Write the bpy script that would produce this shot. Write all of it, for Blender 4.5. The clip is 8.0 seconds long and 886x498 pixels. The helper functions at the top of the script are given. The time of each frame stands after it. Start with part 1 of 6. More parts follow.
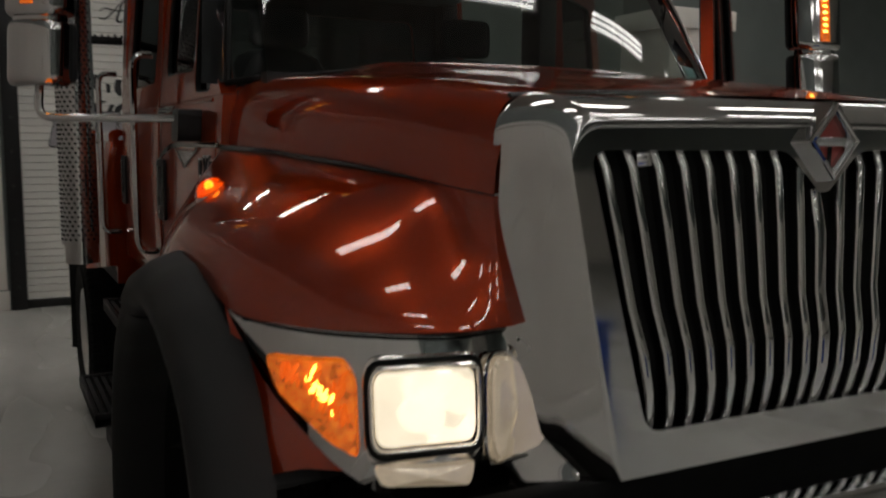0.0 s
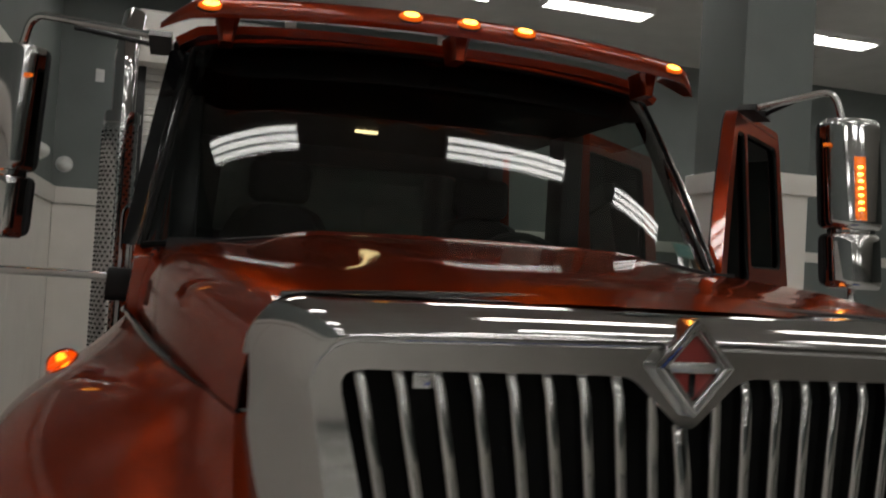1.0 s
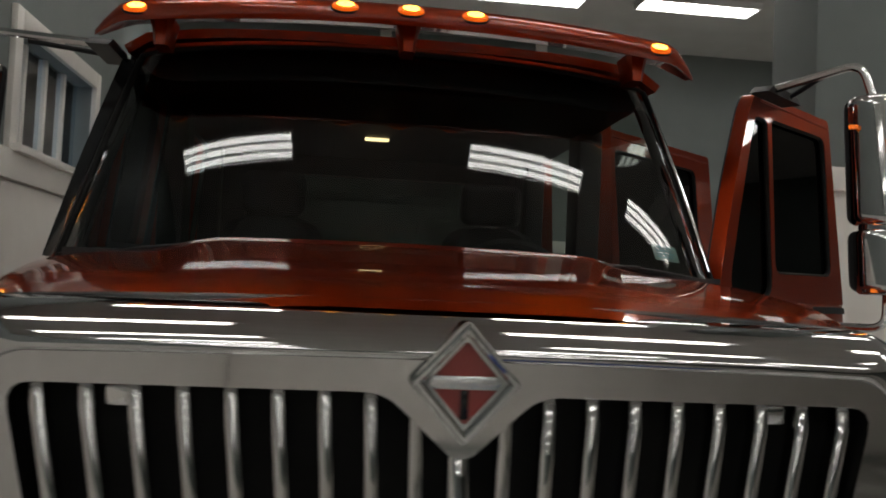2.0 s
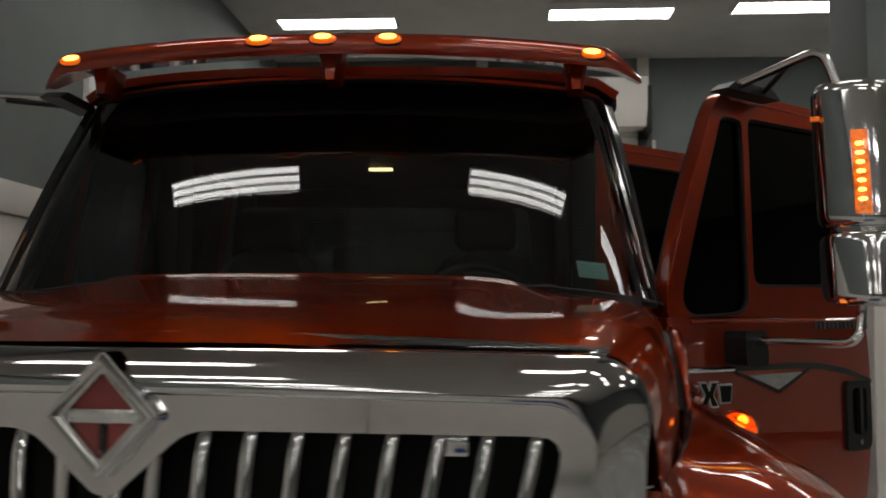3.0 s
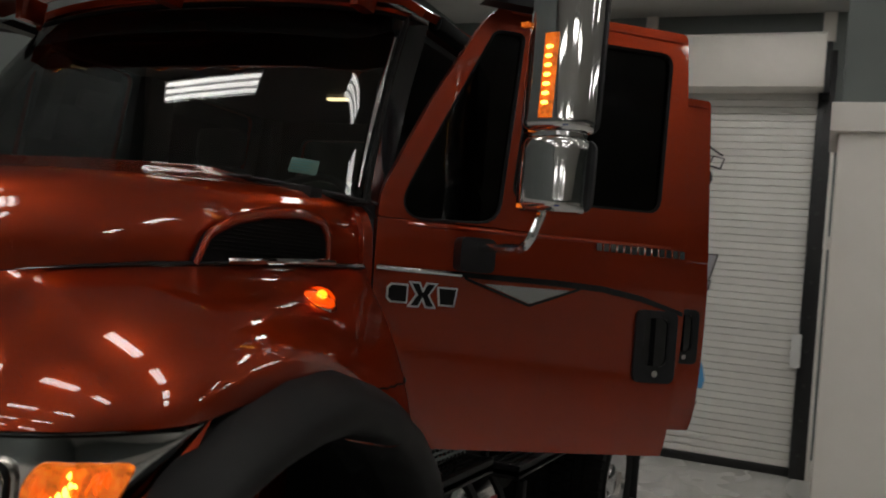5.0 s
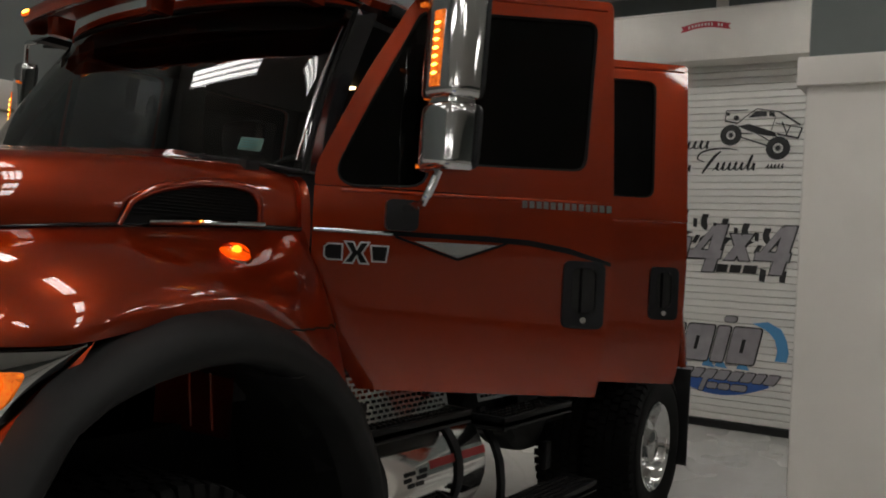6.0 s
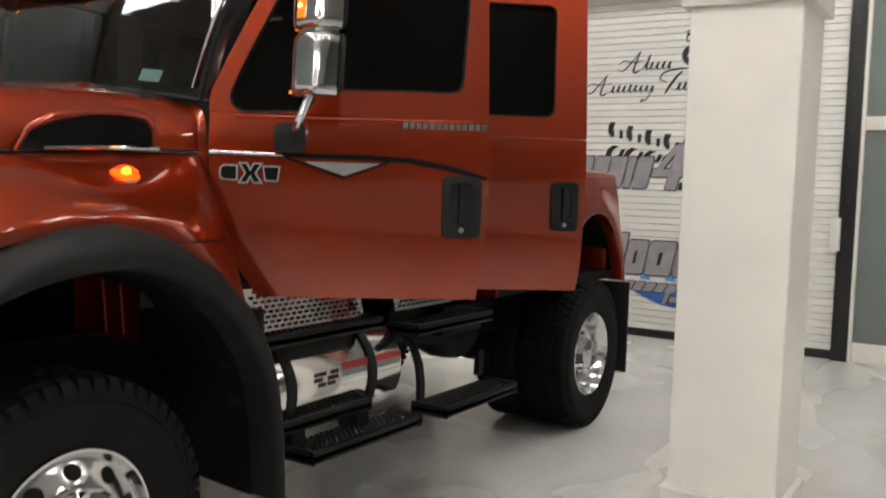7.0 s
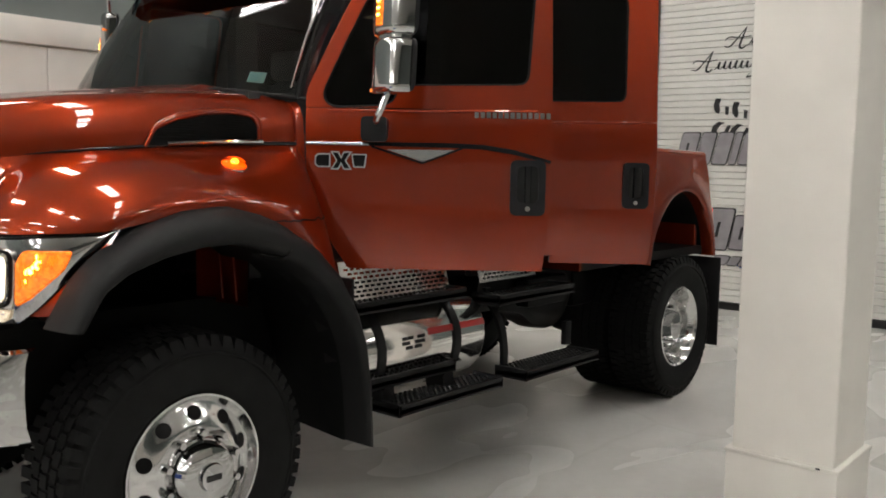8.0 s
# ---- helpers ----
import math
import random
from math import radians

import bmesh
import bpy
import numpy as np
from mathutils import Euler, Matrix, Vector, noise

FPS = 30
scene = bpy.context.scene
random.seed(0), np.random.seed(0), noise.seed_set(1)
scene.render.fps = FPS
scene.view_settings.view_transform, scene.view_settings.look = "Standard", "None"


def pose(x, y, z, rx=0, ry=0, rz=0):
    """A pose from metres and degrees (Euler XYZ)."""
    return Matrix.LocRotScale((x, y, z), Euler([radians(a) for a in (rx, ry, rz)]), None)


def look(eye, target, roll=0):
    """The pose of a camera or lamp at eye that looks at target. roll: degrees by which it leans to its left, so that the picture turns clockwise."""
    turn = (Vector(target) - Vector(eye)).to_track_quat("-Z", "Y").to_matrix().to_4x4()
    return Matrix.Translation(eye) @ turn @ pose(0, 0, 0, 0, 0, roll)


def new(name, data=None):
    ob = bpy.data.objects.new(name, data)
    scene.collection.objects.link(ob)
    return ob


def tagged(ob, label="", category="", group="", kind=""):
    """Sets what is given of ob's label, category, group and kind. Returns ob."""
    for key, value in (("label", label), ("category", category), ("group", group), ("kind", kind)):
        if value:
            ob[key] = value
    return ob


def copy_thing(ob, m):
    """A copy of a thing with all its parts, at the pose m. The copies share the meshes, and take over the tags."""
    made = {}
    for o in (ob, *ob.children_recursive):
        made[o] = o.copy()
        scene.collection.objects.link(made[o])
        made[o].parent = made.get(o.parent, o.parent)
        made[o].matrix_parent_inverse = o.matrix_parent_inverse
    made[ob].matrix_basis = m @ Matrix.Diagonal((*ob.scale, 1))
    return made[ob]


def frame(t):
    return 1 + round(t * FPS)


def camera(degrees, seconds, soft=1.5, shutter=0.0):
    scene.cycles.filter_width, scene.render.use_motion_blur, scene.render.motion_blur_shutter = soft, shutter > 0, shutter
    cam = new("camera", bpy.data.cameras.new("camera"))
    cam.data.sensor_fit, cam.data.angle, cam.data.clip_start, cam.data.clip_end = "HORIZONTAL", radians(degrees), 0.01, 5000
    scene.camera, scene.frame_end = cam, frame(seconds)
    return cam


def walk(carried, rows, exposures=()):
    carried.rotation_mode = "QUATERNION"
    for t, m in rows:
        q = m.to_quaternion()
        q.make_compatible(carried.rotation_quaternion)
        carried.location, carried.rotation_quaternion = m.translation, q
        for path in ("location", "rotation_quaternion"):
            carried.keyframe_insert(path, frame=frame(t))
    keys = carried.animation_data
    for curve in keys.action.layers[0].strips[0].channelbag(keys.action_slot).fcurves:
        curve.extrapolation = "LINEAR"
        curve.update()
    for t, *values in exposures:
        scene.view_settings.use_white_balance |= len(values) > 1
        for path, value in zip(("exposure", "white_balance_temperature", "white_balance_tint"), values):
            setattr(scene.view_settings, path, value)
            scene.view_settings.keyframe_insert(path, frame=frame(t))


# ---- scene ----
cam = camera(53.0, 8.0, soft=1.8, shutter=0.4)
PATH = [
    (0, (-1.621, -1.353, 1.786), (-0.716, 0.416, 1.552), 0.3),
    (0.5, (-1.275, -1.39, 1.893), (-0.557, 0.473, 1.768), 0.9),
    (1, (-0.88, -1.376, 1.933), (-0.301, 0.537, 1.99), 3.4),
    (1.2, (-0.755, -1.362, 1.944), (-0.23, 0.566, 2.023), 2.4),
    (2.3, (0.026, -1.243, 1.924), (0.161, 0.751, 2.012), 2.9),
    (2.5, (0.163, -1.252, 1.949), (0.233, 0.745, 2.046), 2.3),
    (3, (0.544, -1.199, 1.939), (0.403, 0.79, 2.083), 0.5),
    (3.5, (0.973, -1.164, 1.921), (0.657, 0.808, 2.036), 1.4),
    (4, (1.44, -1.07, 1.854), (1.016, 0.882, 1.957), 2.0),
    (4.5, (1.85, -1.047, 1.786), (1.32, 0.878, 1.9), 4.2),
    (4.7, (2.015, -1.029, 1.792), (1.379, 0.864, 1.882), 5.0),
    (5.8, (2.824, -0.914, 1.687), (1.797, 0.803, 1.722), 3.8),
    (6, (2.985, -0.948, 1.7), (1.928, 0.749, 1.724), 3.2),
    (6.5, (3.277, -0.978, 1.668), (2.222, 0.721, 1.68), -1.1),
    (6.8, (3.430, -0.966, 1.676), (2.376, 0.734, 1.629), 0.2),
    (7, (3.535, -0.963, 1.677), (2.469, 0.724, 1.539), 1.9),
    (7.5, (3.769, -1.029, 1.692), (2.534, 0.532, 1.495), 2.0),
    (8, (3.951, -1.17, 1.707), (2.665, 0.348, 1.513), 1.0),
]
EXPOSURES = [(0.0, -0.25), (1.2, 0.05), (2.5, 0.07), (3.5, -0.15), (4.5, -0.08), (5.8, 0.06), (6.5, 0.31), (6.8, 0.78), (7.0, 1.45), (7.5, 1.35), (8.0, 1.25)]
walk(cam, [(t, look(eye, target, roll)) for t, eye, target, roll in PATH], EXPOSURES)

# ---------- surroundings: a closed hall lit by its tubes ----------
world = bpy.data.worlds.new("hall")
world.use_nodes = True
world.node_tree.nodes["Background"].inputs["Color"].default_value = (0.02, 0.02, 0.02, 1)
scene.world = world


# ---------- small mesh tools ----------
V = Vector


def finish(bm, smooth=True):
    bmesh.ops.remove_doubles(bm, verts=bm.verts, dist=1e-5)
    bmesh.ops.recalc_face_normals(bm, faces=bm.faces)
    for f in bm.faces:
        f.smooth = smooth
    return bm


def to_mesh(name, bm, mat, sharp=35):
    finish(bm)
    me = bpy.data.meshes.new(name)
    bm.to_mesh(me)
    bm.free()
    me.set_sharp_from_angle(angle=radians(sharp))
    me.materials.append(mat)
    return me


def part(name, bm, mat, parent=None, label="", sharp=35):
    ob = new(name, to_mesh(name, bm, mat, sharp))
    if parent is not None:
        ob.parent = parent
    if label:
        tagged(ob, label)
    return ob


def share(name, mesh, parent, m=None):
    ob = new(name, mesh)
    ob.parent = parent
    if m is not None:
        ob.matrix_local = m
    return ob


def structure(name, bm, mat, label, category):
    return tagged(part(name, bm, mat), label, category, kind="structure")


def thing(name, label, category, at=(0, 0, 0), group=""):
    ob = new(name)
    ob.empty_display_size = 0.2
    ob.location = at
    return tagged(ob, label, category, group)


def box(bm, lo, hi, bevel=0.0, seg=2):
    r = bmesh.ops.create_cube(bm, size=1)
    lo, hi = V(lo), V(hi)
    for v in r["verts"]:
        v.co = V([lo[i] + (hi[i] - lo[i]) * (v.co[i] + 0.5) for i in range(3)])
    if bevel:
        es = list({e for v in r["verts"] for e in v.link_edges})
        bmesh.ops.bevel(bm, geom=es, offset=bevel, segments=seg, profile=0.5, affect="EDGES")
    return bm


def boxed(lo, hi, bevel=0.0, seg=2):
    return box(bmesh.new(), lo, hi, bevel, seg)


def loft(rows, close_v=False, caps=False, bm=None):
    """Skin through rows of points, all of one length."""
    bm = bm or bmesh.new()
    vs = [[bm.verts.new(p) for p in r] for r in rows]
    n = len(vs[0])
    for a, b in zip(vs, vs[1:]):
        for j in range(n if close_v else n - 1):
            k = (j + 1) % n
            bm.faces.new((a[j], a[k], b[k], b[j]))
    if caps:
        bm.faces.new(vs[0])
        bm.faces.new(vs[-1])
    return bm


def sheet(fn, nu, nv, thick=0.0):
    bm = loft([[fn(i / nu, j / nv) for j in range(nv + 1)] for i in range(nu + 1)])
    if thick:
        bmesh.ops.recalc_face_normals(bm, faces=bm.faces)
        bmesh.ops.solidify(bm, geom=bm.faces[:], thickness=thick)
    return bm


def tube(points, radius, seg=12, bm=None, closed=False):
    pts = [V(p) for p in points]
    n = len(pts)
    rows, up = [], None
    for i, p in enumerate(pts):
        a = pts[(i - 1) % n] if closed or i else p
        b = pts[(i + 1) % n] if closed or i < n - 1 else p
        t = (b - a).normalized()
        if up is None:
            up = t.orthogonal().normalized()
        up = (up - t * up.dot(t)).normalized()
        w = t.cross(up)
        r = radius[i] if isinstance(radius, (list, tuple)) else radius
        rows.append([p + (up * math.cos(2 * math.pi * k / seg) + w * math.sin(2 * math.pi * k / seg)) * r for k in range(seg)])
    if closed:
        rows.append(rows[0])
    return loft(rows, close_v=True, caps=not closed, bm=bm)


def curve_points(points, n=6):
    """A rounded line through the given points."""
    pts = [V(p) for p in points]
    out = []
    for i in range(len(pts) - 1):
        p0, p1, p2, p3 = pts[max(i - 1, 0)], pts[i], pts[i + 1], pts[min(i + 2, len(pts) - 1)]
        for k in range(n):
            t = k / n
            out.append(0.5 * ((2 * p1) + (p2 - p0) * t + (2 * p0 - 5 * p1 + 4 * p2 - p3) * t * t + (3 * p1 - p0 - 3 * p2 + p3) * t ** 3))
    out.append(pts[-1])
    return out


def bend(points, r=0.05, n=5):
    """A line with its inner corners rounded."""
    pts = [V(p) for p in points]
    out = [pts[0]]
    for a, b, c in zip(pts, pts[1:], pts[2:]):
        q0 = b + (a - b).normalized() * min(r, (a - b).length / 2)
        q1 = b + (c - b).normalized() * min(r, (c - b).length / 2)
        for k in range(n + 1):
            t = k / n
            out.append(q0 * (1 - t) ** 2 + b * 2 * t * (1 - t) + q1 * t * t)
    out.append(pts[-1])
    return out


def lathe(profile, axis_at, seg=48, bm=None):
    """Turns (x, radius) pairs round a line along x through axis_at."""
    c = V(axis_at)
    rows = [[c + V((x, r * math.cos(2 * math.pi * k / seg), r * math.sin(2 * math.pi * k / seg))) for k in range(seg)] for x, r in profile]
    return loft(rows, close_v=True, bm=bm)


def turned(profile, axis_at, seg=24, bm=None):
    """Turns (z, radius) pairs round an upright line."""
    c = V(axis_at)
    rows = [[c + V((r * math.cos(2 * math.pi * k / seg), r * math.sin(2 * math.pi * k / seg), z)) for k in range(seg)] for z, r in profile]
    return loft(rows, close_v=True, caps=True, bm=bm)


def rounded(poly, r=0.03, n=4):
    """A closed outline with rounded corners; a corner may bring a radius of its own."""
    pts = [V((p[0], p[1])) for p in poly]
    rs = [p[2] if len(p) > 2 else r for p in poly]
    out = []
    m = len(pts)
    for i in range(m):
        a, b, c = pts[i - 1], pts[i], pts[(i + 1) % m]
        q0 = b + (a - b).normalized() * min(rs[i], (a - b).length * 0.49)
        q1 = b + (c - b).normalized() * min(rs[i], (c - b).length * 0.49)
        for k in range(n + 1):
            t = k / n
            out.append(q0 * (1 - t) ** 2 + b * 2 * t * (1 - t) + q1 * t * t)
    return out


def plate(outline, place, d0, d1, holes=(), bm=None):
    """A plate with holes: place(a, b, d) puts outline points into the world at depth d."""
    bm = bm or bmesh.new()
    edges, loops = [], []
    for loop in (outline, *holes):
        vs = [bm.verts.new(place(p[0], p[1], d0)) for p in loop]
        edges += [bm.edges.new((vs[i - 1], vs[i])) for i in range(len(vs))]
        loops.append(vs)
    r = bmesh.ops.triangle_fill(bm, use_beauty=True, use_dissolve=False, edges=edges)
    faces = [g for g in r["geom"] if isinstance(g, bmesh.types.BMFace)]
    twin = {}
    for loop, vs in zip((outline, *holes), loops):
        for p, v in zip(loop, vs):
            twin[v] = bm.verts.new(place(p[0], p[1], d1))
    for f in faces:
        bm.faces.new([twin[v] for v in reversed(f.verts)])
    for vs in loops:
        for i in range(len(vs)):
            a, b = vs[i - 1], vs[i]
            bm.faces.new((a, b, twin[b], twin[a]))
    return bm


def lerp(a, b, t):
    return a + (b - a) * t


# ---------- materials ----------
def material(name, color, rough=0.5, metal=0.0, coat=0.0, vary=0.0, scale=8.0, bump=0.0, bump_scale=60.0, rough_vary=0.0, emit=None, strength=0.0, spread=0.0, flake=False):
    m = bpy.data.materials.new(name)
    m.use_nodes = True
    nt = m.node_tree
    b = nt.nodes["Principled BSDF"]
    b.inputs["Base Color"].default_value = (*color, 1)
    b.inputs["Roughness"].default_value = rough
    b.inputs["Metallic"].default_value = metal
    if coat:
        b.inputs["Coat Weight"].default_value = coat
        b.inputs["Coat Roughness"].default_value = 0.03
    co = nt.nodes.new("ShaderNodeTexCoord")
    if vary or spread:
        n1 = nt.nodes.new("ShaderNodeTexNoise")
        n1.inputs["Scale"].default_value = scale
        n1.inputs["Detail"].default_value = 6
        nt.links.new(co.outputs["Object"], n1.inputs["Vector"])
        ramp = nt.nodes.new("ShaderNodeMapRange")
        ramp.inputs["From Min"].default_value, ramp.inputs["From Max"].default_value = 0.3, 0.7
        ramp.inputs["To Min"].default_value, ramp.inputs["To Max"].default_value = 1 - vary, 1 + vary
        nt.links.new(n1.outputs["Fac"], ramp.inputs["Value"])
        val = ramp.outputs["Result"]
        if spread:
            info = nt.nodes.new("ShaderNodeObjectInfo")
            r2 = nt.nodes.new("ShaderNodeMapRange")
            r2.inputs["To Min"].default_value, r2.inputs["To Max"].default_value = 1 - spread, 1 + spread
            nt.links.new(info.outputs["Random"], r2.inputs["Value"])
            mu = nt.nodes.new("ShaderNodeMath")
            mu.operation = "MULTIPLY"
            nt.links.new(val, mu.inputs[0])
            nt.links.new(r2.outputs["Result"], mu.inputs[1])
            val = mu.outputs[0]
        mix = nt.nodes.new("ShaderNodeVectorMath")
        mix.operation = "SCALE"
        mix.inputs[0].default_value = color
        nt.links.new(val, mix.inputs["Scale"])
        nt.links.new(mix.outputs[0], b.inputs["Base Color"])
    if rough_vary:
        n3 = nt.nodes.new("ShaderNodeTexNoise")
        n3.inputs["Scale"].default_value = scale * 2.3
        n3.inputs["Detail"].default_value = 5
        nt.links.new(co.outputs["Object"], n3.inputs["Vector"])
        r3 = nt.nodes.new("ShaderNodeMapRange")
        r3.inputs["From Min"].default_value, r3.inputs["From Max"].default_value = 0.3, 0.7
        r3.inputs["To Min"].default_value, r3.inputs["To Max"].default_value = max(0.0, rough - rough_vary), rough + rough_vary
        nt.links.new(n3.outputs["Fac"], r3.inputs["Value"])
        nt.links.new(r3.outputs["Result"], b.inputs["Roughness"])
    if bump:
        n2 = nt.nodes.new("ShaderNodeTexNoise")
        n2.inputs["Scale"].default_value = bump_scale
        n2.inputs["Detail"].default_value = 4
        nt.links.new(co.outputs["Object"], n2.inputs["Vector"])
        bp = nt.nodes.new("ShaderNodeBump")
        bp.inputs["Strength"].default_value = bump
        bp.inputs["Distance"].default_value = 0.01
        nt.links.new(n2.outputs["Fac"], bp.inputs["Height"])
        nt.links.new(bp.outputs["Normal"], b.inputs["Normal"])
    if flake:
        vo = nt.nodes.new("ShaderNodeTexVoronoi")
        vo.inputs["Scale"].default_value = 900
        nt.links.new(co.outputs["Object"], vo.inputs["Vector"])
        r4 = nt.nodes.new("ShaderNodeMapRange")
        r4.inputs["To Min"].default_value, r4.inputs["To Max"].default_value = rough - 0.07, rough + 0.07
        nt.links.new(vo.outputs["Color"], r4.inputs["Value"])
        nt.links.new(r4.outputs["Result"], b.inputs["Roughness"])
    if emit:
        b.inputs["Emission Color"].default_value = (*emit, 1)
        b.inputs["Emission Strength"].default_value = strength
    return m


def glass(name, tint, gloss_tint=1.0):
    m = bpy.data.materials.new(name)
    m.use_nodes = True
    nt = m.node_tree
    nt.nodes.clear()
    out = nt.nodes.new("ShaderNodeOutputMaterial")
    tr = nt.nodes.new("ShaderNodeBsdfTransparent")
    tr.inputs["Color"].default_value = (*tint, 1)
    gl = nt.nodes.new("ShaderNodeBsdfGlossy")
    gl.inputs["Roughness"].default_value = 0.015
    gl.inputs["Color"].default_value = (gloss_tint, gloss_tint, gloss_tint, 1)
    fr = nt.nodes.new("ShaderNodeFresnel")
    fr.inputs["IOR"].default_value = 1.5
    mx = nt.nodes.new("ShaderNodeMixShader")
    nt.links.new(fr.outputs[0], mx.inputs[0])
    nt.links.new(tr.outputs[0], mx.inputs[1])
    nt.links.new(gl.outputs[0], mx.inputs[2])
    nt.links.new(mx.outputs[0], out.inputs["Surface"])
    return m


PAINT = material("copper_paint", (0.268, 0.0278, 0.0063), rough=0.33, metal=0.74, coat=0.9, flake=True)
PAINT.node_tree.nodes["Principled BSDF"].inputs["Specular IOR Level"].default_value = 0.0
PAINT.node_tree.nodes["Principled BSDF"].inputs["Coat IOR"].default_value = 1.66
PAINT.node_tree.nodes["Principled BSDF"].inputs["Specular Tint"].default_value = (1.0, 0.50, 0.38, 1)
TANK = material("polished_tank", (0.80, 0.79, 0.77), rough=0.10, metal=1.0, rough_vary=0.05, scale=3)
CHROME = material("chrome", (0.52, 0.52, 0.52), rough=0.06, metal=1.0, rough_vary=0.04, scale=3)
STEEL = material("polished_steel", (0.62, 0.62, 0.62), rough=0.16, metal=1.0, rough_vary=0.06, scale=6)
KICK = material("brushed_dark_steel", (0.48, 0.46, 0.45), rough=0.10, metal=1.0, rough_vary=0.05, scale=8, bump=0.03, bump_scale=30)
ALU = material("polished_aluminium", (0.68, 0.68, 0.68), rough=0.12, metal=1.0, rough_vary=0.06, scale=9, bump=0.03, bump_scale=40)
BLACK = material("black_plastic", (0.012, 0.012, 0.013), rough=0.42, vary=0.2, scale=14, bump=0.06, bump_scale=300)
FLARE = material("grained_black_plastic", (0.011, 0.011, 0.0115), rough=0.58, vary=0.15, scale=5, bump=0.12, bump_scale=420)
GLOSS_BLACK = material("gloss_black", (0.008, 0.008, 0.009), rough=0.12)
RUBBER = material("tyre_rubber", (0.008, 0.008, 0.008), rough=0.85, vary=0.25, scale=9, bump=0.15, bump_scale=90)
GAP_BLACK = material("gap_black", (0.01, 0.01, 0.01), rough=0.35)
for _m, _v in ((BLACK, 0.22), (FLARE, 0.25), (RUBBER, 0.2)):
    _m.node_tree.nodes["Principled BSDF"].inputs["Specular IOR Level"].default_value = _v
FRAME_BLACK = material("frame_paint", (0.006, 0.006, 0.006), rough=0.5, vary=0.3, scale=12)
FRAME_BLACK.node_tree.nodes["Principled BSDF"].inputs["Specular IOR Level"].default_value = 0.12
TREAD = material("step_tread", (0.035, 0.035, 0.035), rough=0.26, metal=0.6, bump=0.2, bump_scale=120)
INTERIOR = material("dark_interior_vinyl", (0.012, 0.012, 0.013), rough=0.6, vary=0.2, scale=10, bump=0.1, bump_scale=150)
SEAT = material("seat_cloth", (0.02, 0.02, 0.022), rough=0.9, vary=0.3, scale=30, bump=0.15, bump_scale=300)
WINDSHIELD = glass("windshield_glass", (0.34, 0.39, 0.36))
DARK_GLASS = glass("tinted_glass", (0.05, 0.055, 0.06), 0.4)
DARK_BACK = glass("privacy_glass", (0.22, 0.24, 0.23))
BADGE_RED = material("emblem_red", (0.25, 0.03, 0.025), rough=0.35, coat=0.6)
SILVER = material("silver_badge", (0.6, 0.6, 0.6), rough=0.25, metal=0.9, bump=0.2, bump_scale=160)
BADGE_EDGE = material("silver_badge_edge", (0.52, 0.51, 0.50), rough=0.28, metal=0.25, vary=0.1, scale=40)
AMBER = material("amber_lens", (0.7, 0.13, 0.008), rough=0.25, coat=0.5, emit=(1.0, 0.14, 0.004), strength=0.65, vary=0.3, scale=25)
AMBER_HOT = material("amber_bulb", (0.9, 0.4, 0.05), rough=0.3, emit=(1.0, 0.42, 0.05), strength=8.0)
AMBER_BULB = material("amber_filament_glow", (0.9, 0.4, 0.05), rough=0.3, emit=(1.0, 0.34, 0.03), strength=4.0)
AMBER_CLEAR = glass("amber_clear_lens", (1.0, 0.66, 0.30))
AMBER_DIM = material("amber_lens_dim_glow", (0.75, 0.2, 0.03), rough=0.2, coat=0.6, emit=(1.0, 0.17, 0.006), strength=0.8, vary=0.5, scale=55)
HEAD = material("headlamp_glow", (0.9, 0.88, 0.8), rough=0.3, emit=(1.0, 0.84, 0.60), strength=1.7, vary=0.1, scale=20)
# reflected headlamp light is put into the bowls as emission
HEAD_BOWL_GLOW = material("headlamp_bowl_glow", (0.75, 0.70, 0.62), rough=0.2, metal=0.9, emit=(1.0, 0.78, 0.52), strength=0.24, vary=0.4, scale=9)
# lens sparkle is put into the emission as cells of uneven strength
for _m, _lo, _hi, _s in ((AMBER_DIM, 0.06, 0.8, 70.0), (HEAD, 0.7, 1.7, 14.0)):
    _nt = _m.node_tree
    _vo = _nt.nodes.new("ShaderNodeTexVoronoi")
    _vo.inputs["Scale"].default_value = _s
    _co = _nt.nodes.new("ShaderNodeTexCoord")
    _mr = _nt.nodes.new("ShaderNodeMapRange")
    _mr.inputs["To Min"].default_value, _mr.inputs["To Max"].default_value = _lo, _hi
    _nt.links.new(_co.outputs["Object"], _vo.inputs["Vector"])
    _nt.links.new(_vo.outputs["Color"], _mr.inputs["Value"])
    _nt.links.new(_mr.outputs["Result"], _nt.nodes["Principled BSDF"].inputs["Emission Strength"])
REFLECTOR = material("lamp_reflector", (0.75, 0.72, 0.68), rough=0.18, metal=1.0, rough_vary=0.08, scale=12)
RED_LAMP = material("red_marker_lens", (0.5, 0.01, 0.01), rough=0.2, coat=0.5, emit=(1.0, 0.03, 0.02), strength=1.2)
DOME = material("dome_lamp", (0.9, 0.8, 0.6), rough=0.4, emit=(1.0, 0.68, 0.34), strength=5.0)
STICKER = material("sticker_paper", (0.36, 0.52, 0.49), rough=0.6)
INK = material("sticker_ink", (0.08, 0.22, 0.22), rough=0.6)
RED_STEP = material("red_tank_band", (0.45, 0.03, 0.03), rough=0.3, coat=0.5)

